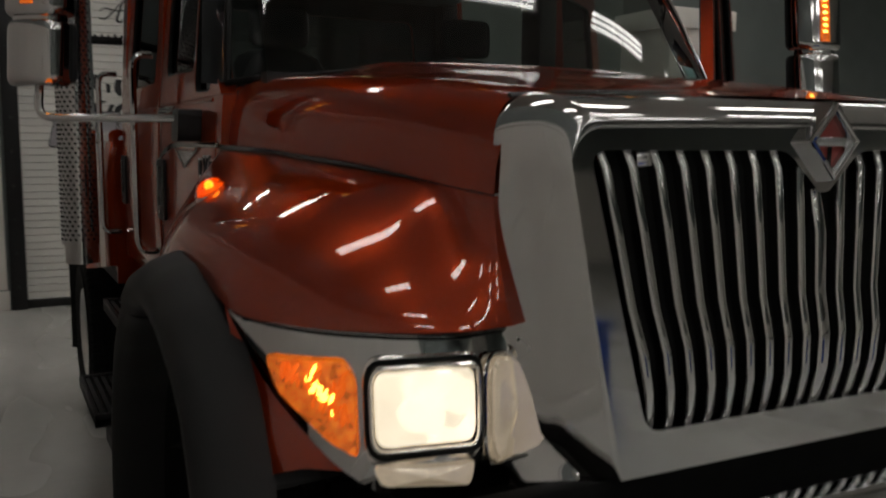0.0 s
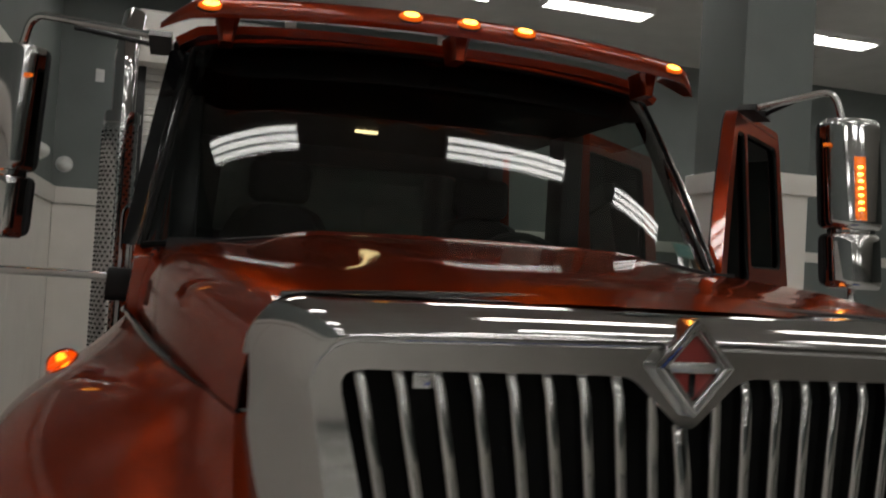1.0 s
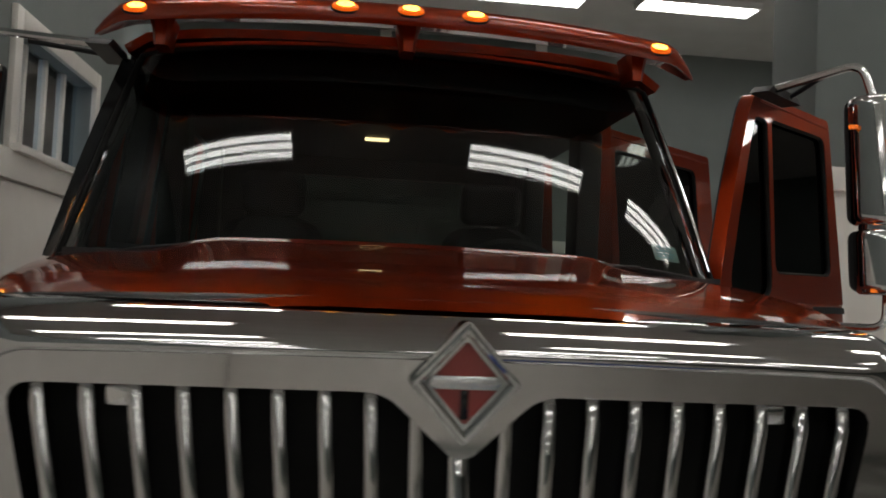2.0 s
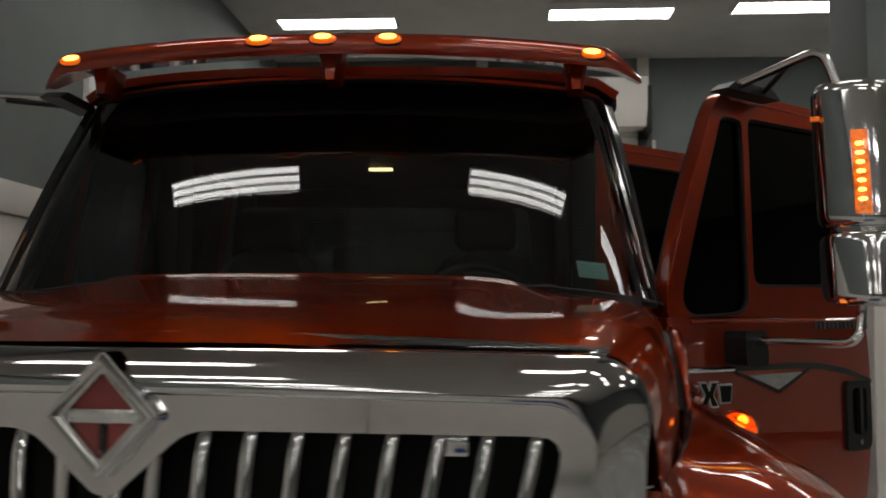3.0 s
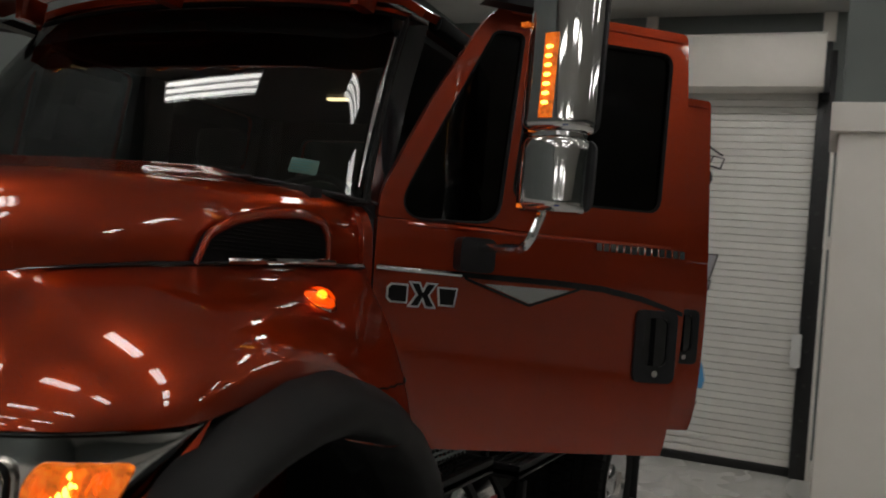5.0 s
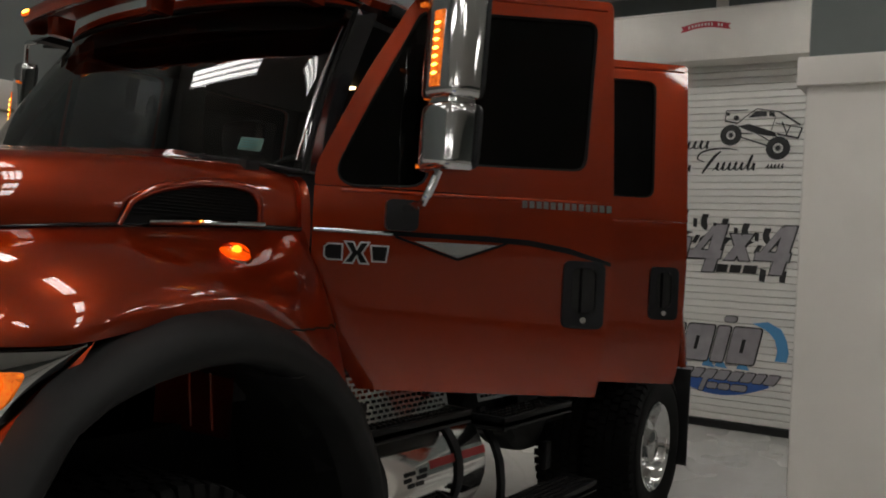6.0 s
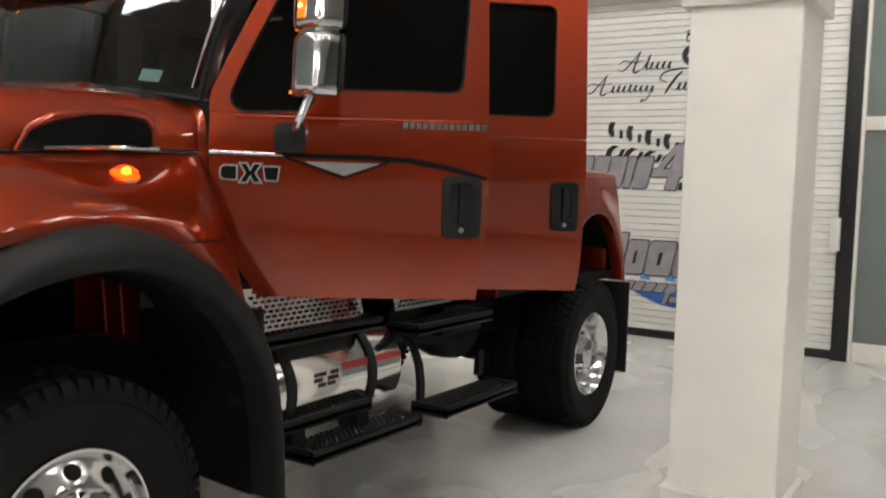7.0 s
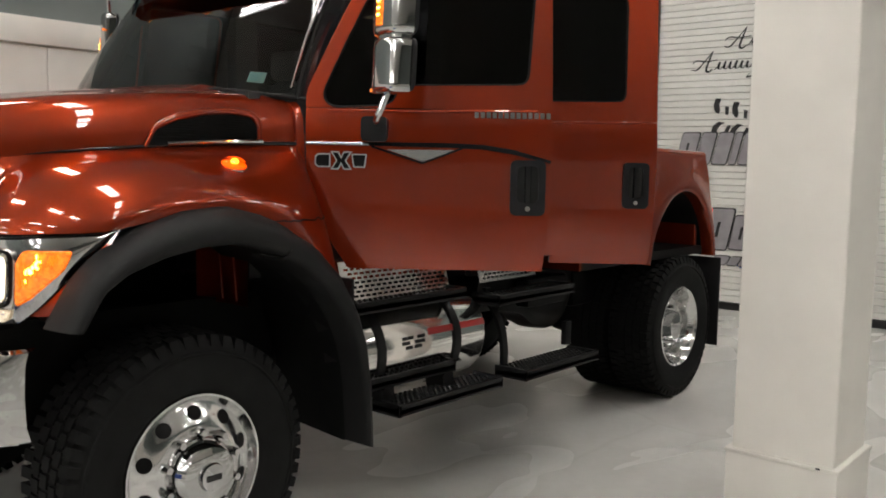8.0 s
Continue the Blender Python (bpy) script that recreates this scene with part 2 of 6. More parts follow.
WALL = material("grey_wall_paint", (0.165, 0.186, 0.180), rough=0.62, vary=0.06, scale=2.5, bump=0.05, bump_scale=220)
WHITE = material("white_trim_paint", (0.80, 0.765, 0.715), rough=0.5, vary=0.04, scale=3, bump=0.04, bump_scale=150)
CEIL = material("ceiling_paint", (0.62, 0.61, 0.585), rough=0.8, vary=0.05, scale=3, bump=0.08, bump_scale=90)
SLAT = material("white_shutter_slat", (0.80, 0.78, 0.74), rough=0.42, vary=0.03, scale=6, spread=0.035, rough_vary=0.08)
TUBE = material("fluorescent_tube", (0.9, 0.9, 0.9), rough=0.4, emit=(1.0, 0.97, 0.92), strength=11.5)
FIX = material("fixture_white", (0.75, 0.75, 0.74), rough=0.4)
DARKMETAL = material("shutter_guide_black", (0.012, 0.012, 0.013), rough=0.4, metal=0.2)
DECAL_BLACK = material("decal_black", (0.015, 0.015, 0.016), rough=0.4)
DECAL_GREY = material("decal_grey", (0.33, 0.31, 0.33), rough=0.4, vary=0.12, scale=9)
DECAL_BLUE = material("decal_blue", (0.04, 0.12, 0.42), rough=0.4, vary=0.2, scale=5)
DECAL_SKY = material("decal_light_blue", (0.10, 0.33, 0.62), rough=0.4)
DECAL_PALE = material("decal_pale", (0.62, 0.58, 0.55), rough=0.4)
DECAL_RED = material("decal_red", (0.45, 0.03, 0.05), rough=0.4)
PLASTIC_WHITE = material("white_plastic", (0.75, 0.75, 0.73), rough=0.35)
BLUE = material("blue_box_paint", (0.03, 0.08, 0.35), rough=0.6, vary=0.15, scale=3)
PANE = glass("window_pane", (0.85, 0.9, 0.92))
DAY = material("window_backdrop", (0.2, 0.3, 0.4), rough=0.8, emit=(0.42, 0.58, 0.8), strength=0.55, vary=0.4, scale=3)


def floor_material():
    m = material("grey_epoxy_floor", (0.60, 0.585, 0.56), rough=0.22)
    nt = m.node_tree
    b = nt.nodes["Principled BSDF"]
    co = nt.nodes.new("ShaderNodeTexCoord")
    big, fine = nt.nodes.new("ShaderNodeTexNoise"), nt.nodes.new("ShaderNodeTexNoise")
    big.inputs["Scale"].default_value, big.inputs["Detail"].default_value, big.inputs["Distortion"].default_value = 0.8, 4, 0.3
    fine.inputs["Scale"].default_value, fine.inputs["Detail"].default_value = 14, 8
    for n in (big, fine):
        nt.links.new(co.outputs["Object"], n.inputs["Vector"])
    ramp = nt.nodes.new("ShaderNodeValToRGB")
    ramp.color_ramp.elements[0].position, ramp.color_ramp.elements[0].color = 0.22, (0.62, 0.61, 0.585, 1)
    ramp.color_ramp.elements[1].position, ramp.color_ramp.elements[1].color = 0.78, (0.83, 0.82, 0.79, 1)
    nt.links.new(big.outputs["Fac"], ramp.inputs["Fac"])
    mix = nt.nodes.new("ShaderNodeMix")
    mix.data_type, mix.blend_type = "RGBA", "MULTIPLY"
    mix.inputs["Factor"].default_value = 0.12
    nt.links.new(ramp.outputs["Color"], mix.inputs["A"])
    nt.links.new(fine.outputs["Fac"], mix.inputs["B"])
    # darker wiped stains, stretched along the hall, and hairline cracks
    turn = nt.nodes.new("ShaderNodeMapping")
    turn.inputs["Rotation"].default_value, turn.inputs["Scale"].default_value = (0, 0, 0.9), (1.0, 0.45, 1.0)
    nt.links.new(co.outputs["Object"], turn.inputs["Vector"])
    stain = nt.nodes.new("ShaderNodeTexNoise")
    stain.inputs["Scale"].default_value, stain.inputs["Detail"].default_value, stain.inputs["Distortion"].default_value = 1.3, 2, 0.3
    nt.links.new(turn.outputs["Vector"], stain.inputs["Vector"])
    fade = nt.nodes.new("ShaderNodeValToRGB")
    fade.color_ramp.elements[0].position, fade.color_ramp.elements[0].color = 0.30, (0.76, 0.76, 0.745, 1)
    fade.color_ramp.elements[1].position, fade.color_ramp.elements[1].color = 0.62, (1, 1, 1, 1)
    nt.links.new(stain.outputs["Fac"], fade.inputs["Fac"])
    crack = nt.nodes.new("ShaderNodeTexVoronoi")
    crack.feature = "DISTANCE_TO_EDGE"
    crack.inputs["Scale"].default_value = 0.16
    warp = nt.nodes.new("ShaderNodeVectorMath")
    warp.operation = "MULTIPLY_ADD"
    warp.inputs[1].default_value = (0.35, 0.35, 0.0)
    nt.links.new(stain.outputs["Color"], warp.inputs[0])
    nt.links.new(co.outputs["Object"], warp.inputs[2])
    nt.links.new(warp.outputs["Vector"], crack.inputs["Vector"])
    line = nt.nodes.new("ShaderNodeValToRGB")
    line.color_ramp.elements[0].position, line.color_ramp.elements[0].color = 0.0, (0.90, 0.90, 0.885, 1)
    line.color_ramp.elements[1].position, line.color_ramp.elements[1].color = 0.0012, (1, 1, 1, 1)
    nt.links.new(crack.outputs["Distance"], line.inputs["Fac"])
    last = mix.outputs["Result"]
    for ramp2 in (fade, line):
        mul = nt.nodes.new("ShaderNodeMix")
        mul.data_type, mul.blend_type = "RGBA", "MULTIPLY"
        mul.inputs["Factor"].default_value = 0.8
        nt.links.new(last, mul.inputs["A"])
        nt.links.new(ramp2.outputs["Color"], mul.inputs["B"])
        last = mul.outputs["Result"]
    nt.links.new(last, b.inputs["Base Color"])
    wear = nt.nodes.new("ShaderNodeMapRange")
    wear.inputs["From Min"].default_value, wear.inputs["From Max"].default_value = 0.35, 0.62
    wear.inputs["To Min"].default_value, wear.inputs["To Max"].default_value = 0.29, 0.25
    nt.links.new(stain.outputs["Fac"], wear.inputs["Value"])
    nt.links.new(wear.outputs["Result"], b.inputs["Roughness"])
    return m


FLOOR = floor_material()

# ---------- the showroom ----------
X0, X1, Y0, Y1, ZC = -2.2, 13.0, -16.5, 9.1, 4.92
SH0, SH1, SHT = -1.33, 2.09, 3.98      # shutter opening in the rear wall
structure("floor", boxed((X0 - 0.3, Y0 - 0.3, -0.2), (X1 + 0.3, Y1 + 0.3, 0.0)), FLOOR, "pale grey polished epoxy showroom floor with cloudy stains", "floor")
structure("ceiling", boxed((X0 - 0.3, Y0 - 0.3, ZC), (X1 + 0.3, Y1 + 0.3, ZC + 0.2)), CEIL, "smooth off-white showroom ceiling", "ceiling")
bm = boxed((X0, Y1, 0), (SH0, Y1 + 0.25, ZC))
box(bm, (SH1, Y1, 0), (X1, Y1 + 0.25, ZC))
box(bm, (SH0, Y1, 4.1), (SH1, Y1 + 0.25, ZC))
structure("wall_north", bm, WALL, "grey painted rear wall round a white roller shutter", "wall")
WY0, WY1, WZ0, WZ1 = 4.42, 6.1, 2.68, 3.40   # window in the west wall
bm = boxed((0.193, Y1 - 0.05, 4.602), (0.324, Y1 - 0.001, ZC), 0.004)
box(bm, (2.056, Y1 - 0.05, 4.602), (2.189, Y1 - 0.001, ZC), 0.004)
structure("trim_post", bm, WHITE, "white painted uprights above the shutter hood", "trim")
# unseen panelling, added so the chrome and the room get bright walls
bm = boxed((X1 - 0.026, Y0 + 0.03, 0.2), (X1 - 0.001, Y1 - 0.04, 2.46))
box(bm, (X0 + 0.06, Y0 + 0.001, 0.2), (X1 - 0.03, Y0 + 0.026, 2.46))
structure("unseen_panelling", bm, WHITE, "white panelling added on the unseen far walls to brighten the reflections", "wall panelling")

bm = boxed((X0 - 0.25, Y0, 0), (X0, WY0, ZC))
box(bm, (X0 - 0.25, WY1, 0), (X0, Y1, ZC))
box(bm, (X0 - 0.25, WY0, 0), (X0, WY1, WZ0))
box(bm, (X0 - 0.25, WY0, WZ1), (X0, WY1, ZC))
structure("wall_west", bm, WALL, "grey painted side wall above white panelling", "wall")
structure("wall_east", boxed((X1, Y0, 0), (X1 + 0.25, Y1, ZC)), WALL, "grey painted far side wall", "wall")
structure("wall_south", boxed((X0, Y0 - 0.25, 0), (X1, Y0, ZC)), WALL, "grey painted front wall", "wall")

# panelling on the west wall and the short return beside the shutter
WAINS = structure("wainscot", boxed((X0 - 0.01, Y0, 0.2), (X0 + 0.012, Y1, 2.46)), WHITE, "white painted wall panelling with vertical boards", "wall panelling")
y = Y0
while y < Y1 - 0.1:
    y2 = min(y + 1.22, Y1)
    part("panel", boxed((X0 + 0.012, y + 0.004, 0.22), (X0 + 0.026, y2 - 0.004, 2.45), 0.003, 1), WHITE, WAINS)
    y = y2
part("panel", boxed((X0 + 0.03, Y1 - 0.026, 0.22), (SH0 - 0.16, Y1 - 0.001, 2.45), 0.003, 1), WHITE, WAINS)
bm = boxed((X0 + 0.001, Y0, 2.46), (X0 + 0.055, Y1, 2.64), 0.006)
box(bm, (X0 + 0.056, Y1 - 0.055, 2.46), (SH0 - 0.14, Y1 - 0.001, 2.64), 0.006)
structure("trim_cap", bm, WHITE, "white painted cap rail above the wall panelling", "trim")
bm = boxed((X0 + 0.001, Y0, 0.0), (X0 + 0.035, Y1, 0.21), 0.005)
box(bm, (X0 + 0.036, Y1 - 0.035, 0.0), (SH0 - 0.14, Y1 - 0.001, 0.21), 0.005)
box(bm, (SH1 + 0.17, Y1 - 0.03, 0.0), (X1, Y1 - 0.001, 0.21), 0.005)
structure("baseboard", bm, WHITE, "white painted baseboard along the walls", "baseboard")
structure("trim_chair_rail", boxed((SH1 + 0.17, Y1 - 0.03, 2.405), (X1, Y1 - 0.001, 2.545), 0.005), WHITE, "white painted chair rail on the grey wall", "trim")

# window in the west wall
WIN = structure("window_1", boxed((X0 - 0.14, WY0, WZ0), (X0 - 0.10, WY0 + 0.05, WZ1)), WHITE, "white framed side window with a bluish view", "window")
for lo, hi in (((WY0 - 0.12, WZ0 - 0.06), (WY0, WZ1 + 0.12)), ((WY1, WZ0 - 0.06), (WY1 + 0.12, WZ1 + 0.12)), ((WY0, WZ1), (WY1, WZ1 + 0.12))):
    part("window_frame", boxed((X0 + 0.001, lo[0], lo[1]), (X0 + 0.04, hi[0], hi[1]), 0.004), WHITE, WIN)
part("window_sill", boxed((X0 - 0.1, WY0 - 0.1, WZ0 - 0.05), (X0 + 0.09, WY1 + 0.1, WZ0), 0.006), WHITE, WIN)
for i in range(4):
    ya = WY0 + (WY1 - WY0) * i / 4
    part("mullion", boxed((X0 - 0.13, ya - 0.025, WZ0), (X0 - 0.08, ya + 0.025, WZ1), 0.004), WHITE, WIN)
    pane = part("pane", boxed((X0 - 0.112, ya + 0.026, WZ0), (X0 - 0.106, ya + (WY1 - WY0) / 4 - 0.026, WZ1)), PANE, WIN)
    pane.visible_shadow = False
structure("backdrop", boxed((X0 - 1.2, 3.0, 1.5), (X0 - 1.15, 8.5, 4.5)), DAY, "bluish view outside the side window", "backdrop")


def roller_shutter():
    root = thing("roller_shutter", "white steel roller shutter with printed decals, closed, in the rear wall", "roller door", (0, Y1, 0))
    inv = Matrix.Translation((0, -Y1, 0))

    def add(name, bm, mat, label=""):
        bm.transform(inv)
        return part(name, bm, mat, root, label)
    pitch, n = 0.078, int(SHT / 0.078)
    y = Y1 + 0.05
    prof = [(0.006, 0.0), (-0.006, 0.003), (-0.0125, 0.007), (-0.014, 0.038), (-0.0125, 0.070), (-0.006, 0.074), (0.006, 0.0775), (0.012, 0.0775), (0.012, 0.0)]
    bm = loft([[V((x, dy, z)) for dy, z in prof] for x in (SH0 + 0.02, SH1 - 0.02)], close_v=True, caps=True)
    me = to_mesh("slat", bm, SLAT, 50)
    for i in range(n + 2):
        share("slat", me, root, Matrix.Translation((0, y - Y1, 0.09 + i * pitch)))
    add("bottom_bar", boxed((SH0 + 0.02, y - 0.03, 0.0), (SH1 - 0.02, y + 0.03, 0.085), 0.006), DARKMETAL, "black rubber and steel bottom bar")
    for xa, xb in ((SH0 - 0.13, SH0 + 0.03), (SH1 - 0.03, SH1 + 0.13)):
        bm = boxed((xa, Y1 - 0.055, 0.0), (xb, Y1 - 0.002, 4.5), 0.004)
        for k in range(12):
            c = 0.25 + k * 0.36
            bmesh.ops.create_cone(bm, cap_ends=True, segments=8, radius1=0.016, radius2=0.012, depth=0.012, matrix=Matrix.Translation(((xa + xb) / 2, Y1 - 0.061, c)) @ Matrix.Rotation(radians(90), 4, "X"))
        add("guide_rail", bm, DARKMETAL, "black steel guide rail with bolts")
    add("strip", boxed((SH1 + 0.131, Y1 - 0.05, 0.0), (SH1 + 0.168, Y1 - 0.001, 3.95), 0.004), WHITE, "white painted edge strip")
    add("motor_box", boxed((SH1 - 0.10, Y1 - 0.1, 1.15), (SH1 + 0.0, Y1 - 0.056, 1.5), 0.008), PLASTIC_WHITE, "white lock box")
    # hood above the curtain, with a sloped front
    hood = [(-0.001, 4.60), (-0.40, 4.60), (-0.44, 4.57), (-0.44, 4.257), (-0.34, 4.05), (-0.001, 4.05)]
    bm = loft([[V((x, Y1 + dy, z)) for dy, z in hood] for x in (SH0 - 0.06, SH1 + 0.02)], close_v=True, caps=True)
    add("shutter_hood", bm, WHITE, "white boxed shutter hood")
    add("bracket", boxed((SH1 + 0.021, Y1 - 0.4, 3.97), (SH1 + 0.075, Y1 - 0.06, 4.50), 0.006), DARKMETAL, "black steel end bracket")
    # ribbon mark on the hood: an arched band with folded ends and a row of pale bars
    def arch(t):
        return -0.07 + 0.54 * t, 4.335 + 0.045 * math.sin(math.pi * t)
    def banner(x, z, d):
        return V((x, Y1 - 0.441 - d, z))
    rib = [arch(0.08 + 0.84 * k / 12) for k in range(13)]
    add("ribbon_mark", plate(rib + [(x, z + 0.065) for x, z in reversed(rib)], banner, 0.002, 0.005), DECAL_RED, "red ribbon-shaped maker's mark")
    for sg, t in ((-1, 0.0), (1, 1.0)):
        x, z = arch(t)
        add("ribbon_end", plate([(x, z + 0.005), (x - sg * 0.07, z + 0.018), (x - sg * 0.07, z + 0.078), (x, z + 0.07), (x - sg * 0.025, z + 0.038)], banner, 0.0, 0.0018), DECAL_RED)
    for k in range(11):
        if k != 8:
            x, z = arch(0.14 + 0.72 * (k + 0.5) / 11)
            add("pale_bar", plate([(x - 0.010, z + 0.018), (x + 0.010, z + 0.018), (x + 0.010, z + 0.048), (x - 0.010, z + 0.048)], banner, 0.0052, 0.0065), DECAL_PALE)
    yd = y - 0.0155

    def decal(name, poly, mat, lift=0.0, label=""):
        add(name, plate(poly, lambda a, b, d: V((a, yd - lift - d, b)), 0.0, 0.002), mat, label)

    def slanted(x, z, w, h, lean=0.25):
        return [(x, z), (x + w, z), (x + w + h * lean, z + h), (x + h * lean, z + h)]
    def stroke(points, width):
        """A tapered brush stroke."""
        pts = curve_points([(x, yd - 0.0012, z) for x, z in points])
        rows, n = [], len(pts) - 1
        for k, p in enumerate(pts):
            e = (V(pts[min(k + 1, n)]) - V(pts[max(k - 1, 0)])).normalized()
            nrm = V((-e.z, 0, e.x)) * width * (0.25 + 0.75 * math.sin(math.pi * (0.08 + 0.84 * k / n)))
            rows.append([V(p) - nrm, V(p) + nrm])
        bm = loft(rows)
        bmesh.ops.solidify(bm, geom=bm.faces[:], thickness=0.0012)
        add("brush_stroke", bm, DECAL_BLACK)
    def scribble(x0, x1, z, h, loops, width, tall=()):
        """Flowing brush loops; the loops named in tall rise higher."""
        pts = []
        for k in range(loops * 8 + 1):
            a = 2 * math.pi * k / 8
            zz = h * 0.5 * (1 - math.cos(a)) * (2.1 if k // 8 in tall else 1.0 + 0.15 * math.sin(2.1 * a))
            pts.append((lerp(x0, x1, k / (loops * 8)) + 0.45 * zz + 0.16 * h * math.sin(a), z + zz))
        rows, n = [], len(pts) - 1
        for k, p in enumerate(pts):
            ex, ez = (V(pts[min(k + 1, n)]) - V(pts[max(k - 1, 0)])).normalized()
            w = width * (0.35 + 0.65 * max(0.0, -ez) + 0.15 * abs(ez))
            rows.append([V((p[0] + sg * ez * w, yd - 0.0024, p[1] - sg * ex * w)) for sg in (1, -1)])
        bm = loft(rows)
        bmesh.ops.solidify(bm, geom=bm.faces[:], thickness=0.0012)
        add("brush_script", bm, DECAL_BLACK, "flowing black brush script")
    for dx, dz in ((0.0, 0.0), (-0.40, -0.255)):
        stroke([(dx - 0.47, dz + 3.13), (dx - 0.40, dz + 3.125), (dx - 0.32, dz + 3.20), (dx - 0.20, dz + 3.34)], 0.009)
        stroke([(dx - 0.20, dz + 3.34), (dx - 0.24, dz + 3.24), (dx - 0.28, dz + 3.12), (dx - 0.24, dz + 3.10), (dx - 0.20, dz + 3.13)], 0.013)
        stroke([(dx - 0.46, dz + 3.20), (dx - 0.40, dz + 3.235), (dx - 0.28, dz + 3.22), (dx - 0.14, dz + 3.235)], 0.008)
    scribble(-0.19, 0.16, 3.12, 0.085, 5, 0.013, (0,))
    scribble(-0.58, -0.03, 2.865, 0.085, 8, 0.013)
    stroke([(-0.14, 2.80), (-0.18, 2.76), (-0.10, 2.79), (-0.04, 2.90)], 0.008)
    stroke([(0.11, 2.84), (0.16, 2.92), (0.25, 3.04), (0.31, 3.09)], 0.016)
    stroke([(0.13, 2.97), (0.05, 3.01), (0.09, 3.08), (0.22, 3.115), (0.37, 3.12), (0.50, 3.10)], 0.010)
    scribble(0.22, 0.68, 2.875, 0.085, 7, 0.013, (5,))
    scribble(0.79, 0.98, 2.895, 0.045, 5, 0.008)
    # lifted pickup drawing
    for cx, cz, r in ((0.41, 3.27, 0.12), (0.92, 3.115, 0.13)):
        ring = [(cx + r * (1.0 if a % 2 else 0.95) * math.cos(a * math.pi / 20), cz + r * (1.0 if a % 2 else 0.95) * math.sin(a * math.pi / 20)) for a in range(40)]
        hole = [(cx + 0.42 * r * math.cos(a * math.pi / 8), cz + 0.42 * r * math.sin(a * math.pi / 8)) for a in range(16)]
        add("drawn_tyre", plate(ring, lambda a, b, d: V((a, yd - d, b)), 0.003, 0.005, [hole]), DECAL_BLACK)
        add("drawn_rim", plate([(cx + (0.34 if a % 2 else 0.18) * r * math.cos(a * math.pi / 8), cz + (0.34 if a % 2 else 0.18) * r * math.sin(a * math.pi / 8)) for a in range(16)], lambda a, b, d: V((a, yd - d, b)), 0.0, 0.002), DECAL_BLACK)
    decal("drawn_chassis", [(0.48, 3.37), (0.60, 3.39), (0.88, 3.29), (0.90, 3.24), (0.76, 3.26), (0.60, 3.31)], DECAL_BLACK, 0.0, "drawn pickup chassis")
    decal("drawn_window", [(0.59, 3.46), (0.67, 3.53), (0.78, 3.52), (0.79, 3.47)], DECAL_BLACK)
    decal("drawn_window", [(0.81, 3.47), (0.81, 3.52), (0.86, 3.51), (0.88, 3.46)], DECAL_BLACK)
    for cx, cz, r in ((0.37, 3.505, 0.020), (0.46, 3.46, 0.030)):
        decal("drawn_lamp", [(cx + r * math.cos(a * math.pi / 7), cz + r * math.sin(a * math.pi / 7)) for a in range(14)], DECAL_BLACK, 0.0025)
    for xa, za, xb, zb, w in ((0.35, 3.545, 0.58, 3.545, 5), (0.34, 3.43, 0.35, 3.545, 6), (0.34, 3.43, 0.48, 3.40, 9), (0.48, 3.40, 0.56, 3.47, 5), (0.56, 3.47, 0.68, 3.555, 5),
                              (0.68, 3.555, 0.92, 3.51, 6), (0.92, 3.51, 1.14, 3.36, 10), (0.88, 3.39, 1.16, 3.33, 5), (1.16, 3.33, 1.12, 3.21, 8), (0.90, 3.27, 1.12, 3.22, 10),
                              (0.88, 3.46, 0.84, 3.30, 4), (0.95, 3.40, 1.00, 3.28, 7), (1.04, 3.36, 1.00, 3.26, 7), (0.50, 3.25, 0.82, 3.14, 8), (0.50, 3.29, 0.64, 3.28, 6), (0.66, 3.30, 0.82, 3.20, 6)):
        d = V((xb - xa, zb - za)).normalized()
        nn = V((-d.y, d.x)) * 0.001 * w
        decal("drawn_line", [tuple(V(p) + sg * nn) for p, sg in (((xa, za), -1), ((xb, zb), -1), ((xb, zb), 1), ((xa, za), 1))], DECAL_BLACK, 0.0055)
    # tread-mark rows and the grey slanted lettering blocks under them
    for k in range(7):
        x, z = -0.555 + k * 0.228, 2.34 - 0.047 * k
        decal("tread_mark", [(x + 0.03, z + 0.01), (x + 0.065, z), (x + 0.075, z + 0.05), (x + 0.062, z + 0.11), (x + 0.085, z + 0.18), (x + 0.015, z + 0.185), (x - 0.008, z + 0.11), (x, z + 0.05)], DECAL_BLACK)
        x += 0.135
        z -= 0.01
        decal("tread_mark", [(x + 0.005, z), (x + 0.045, z - 0.005), (x + 0.048, z + 0.09), (x + 0.002, z + 0.1)], DECAL_BLACK)
        x, z = -0.59 + k * 0.228, 2.10 - 0.03 * k
        decal("tread_mark", [(x, z), (x + 0.075, z - 0.005), (x + 0.085, z + 0.06), (x + 0.125, z + 0.11), (x + 0.18, z + 0.135), (x + 0.10, z + 0.15), (x + 0.03, z + 0.10)], DECAL_BLACK)
        decal("tread_mark", [(x + 0.165, z + 0.015), (x + 0.215, z + 0.01), (x + 0.26, z + 0.10), (x + 0.21, z + 0.105)], DECAL_BLACK)

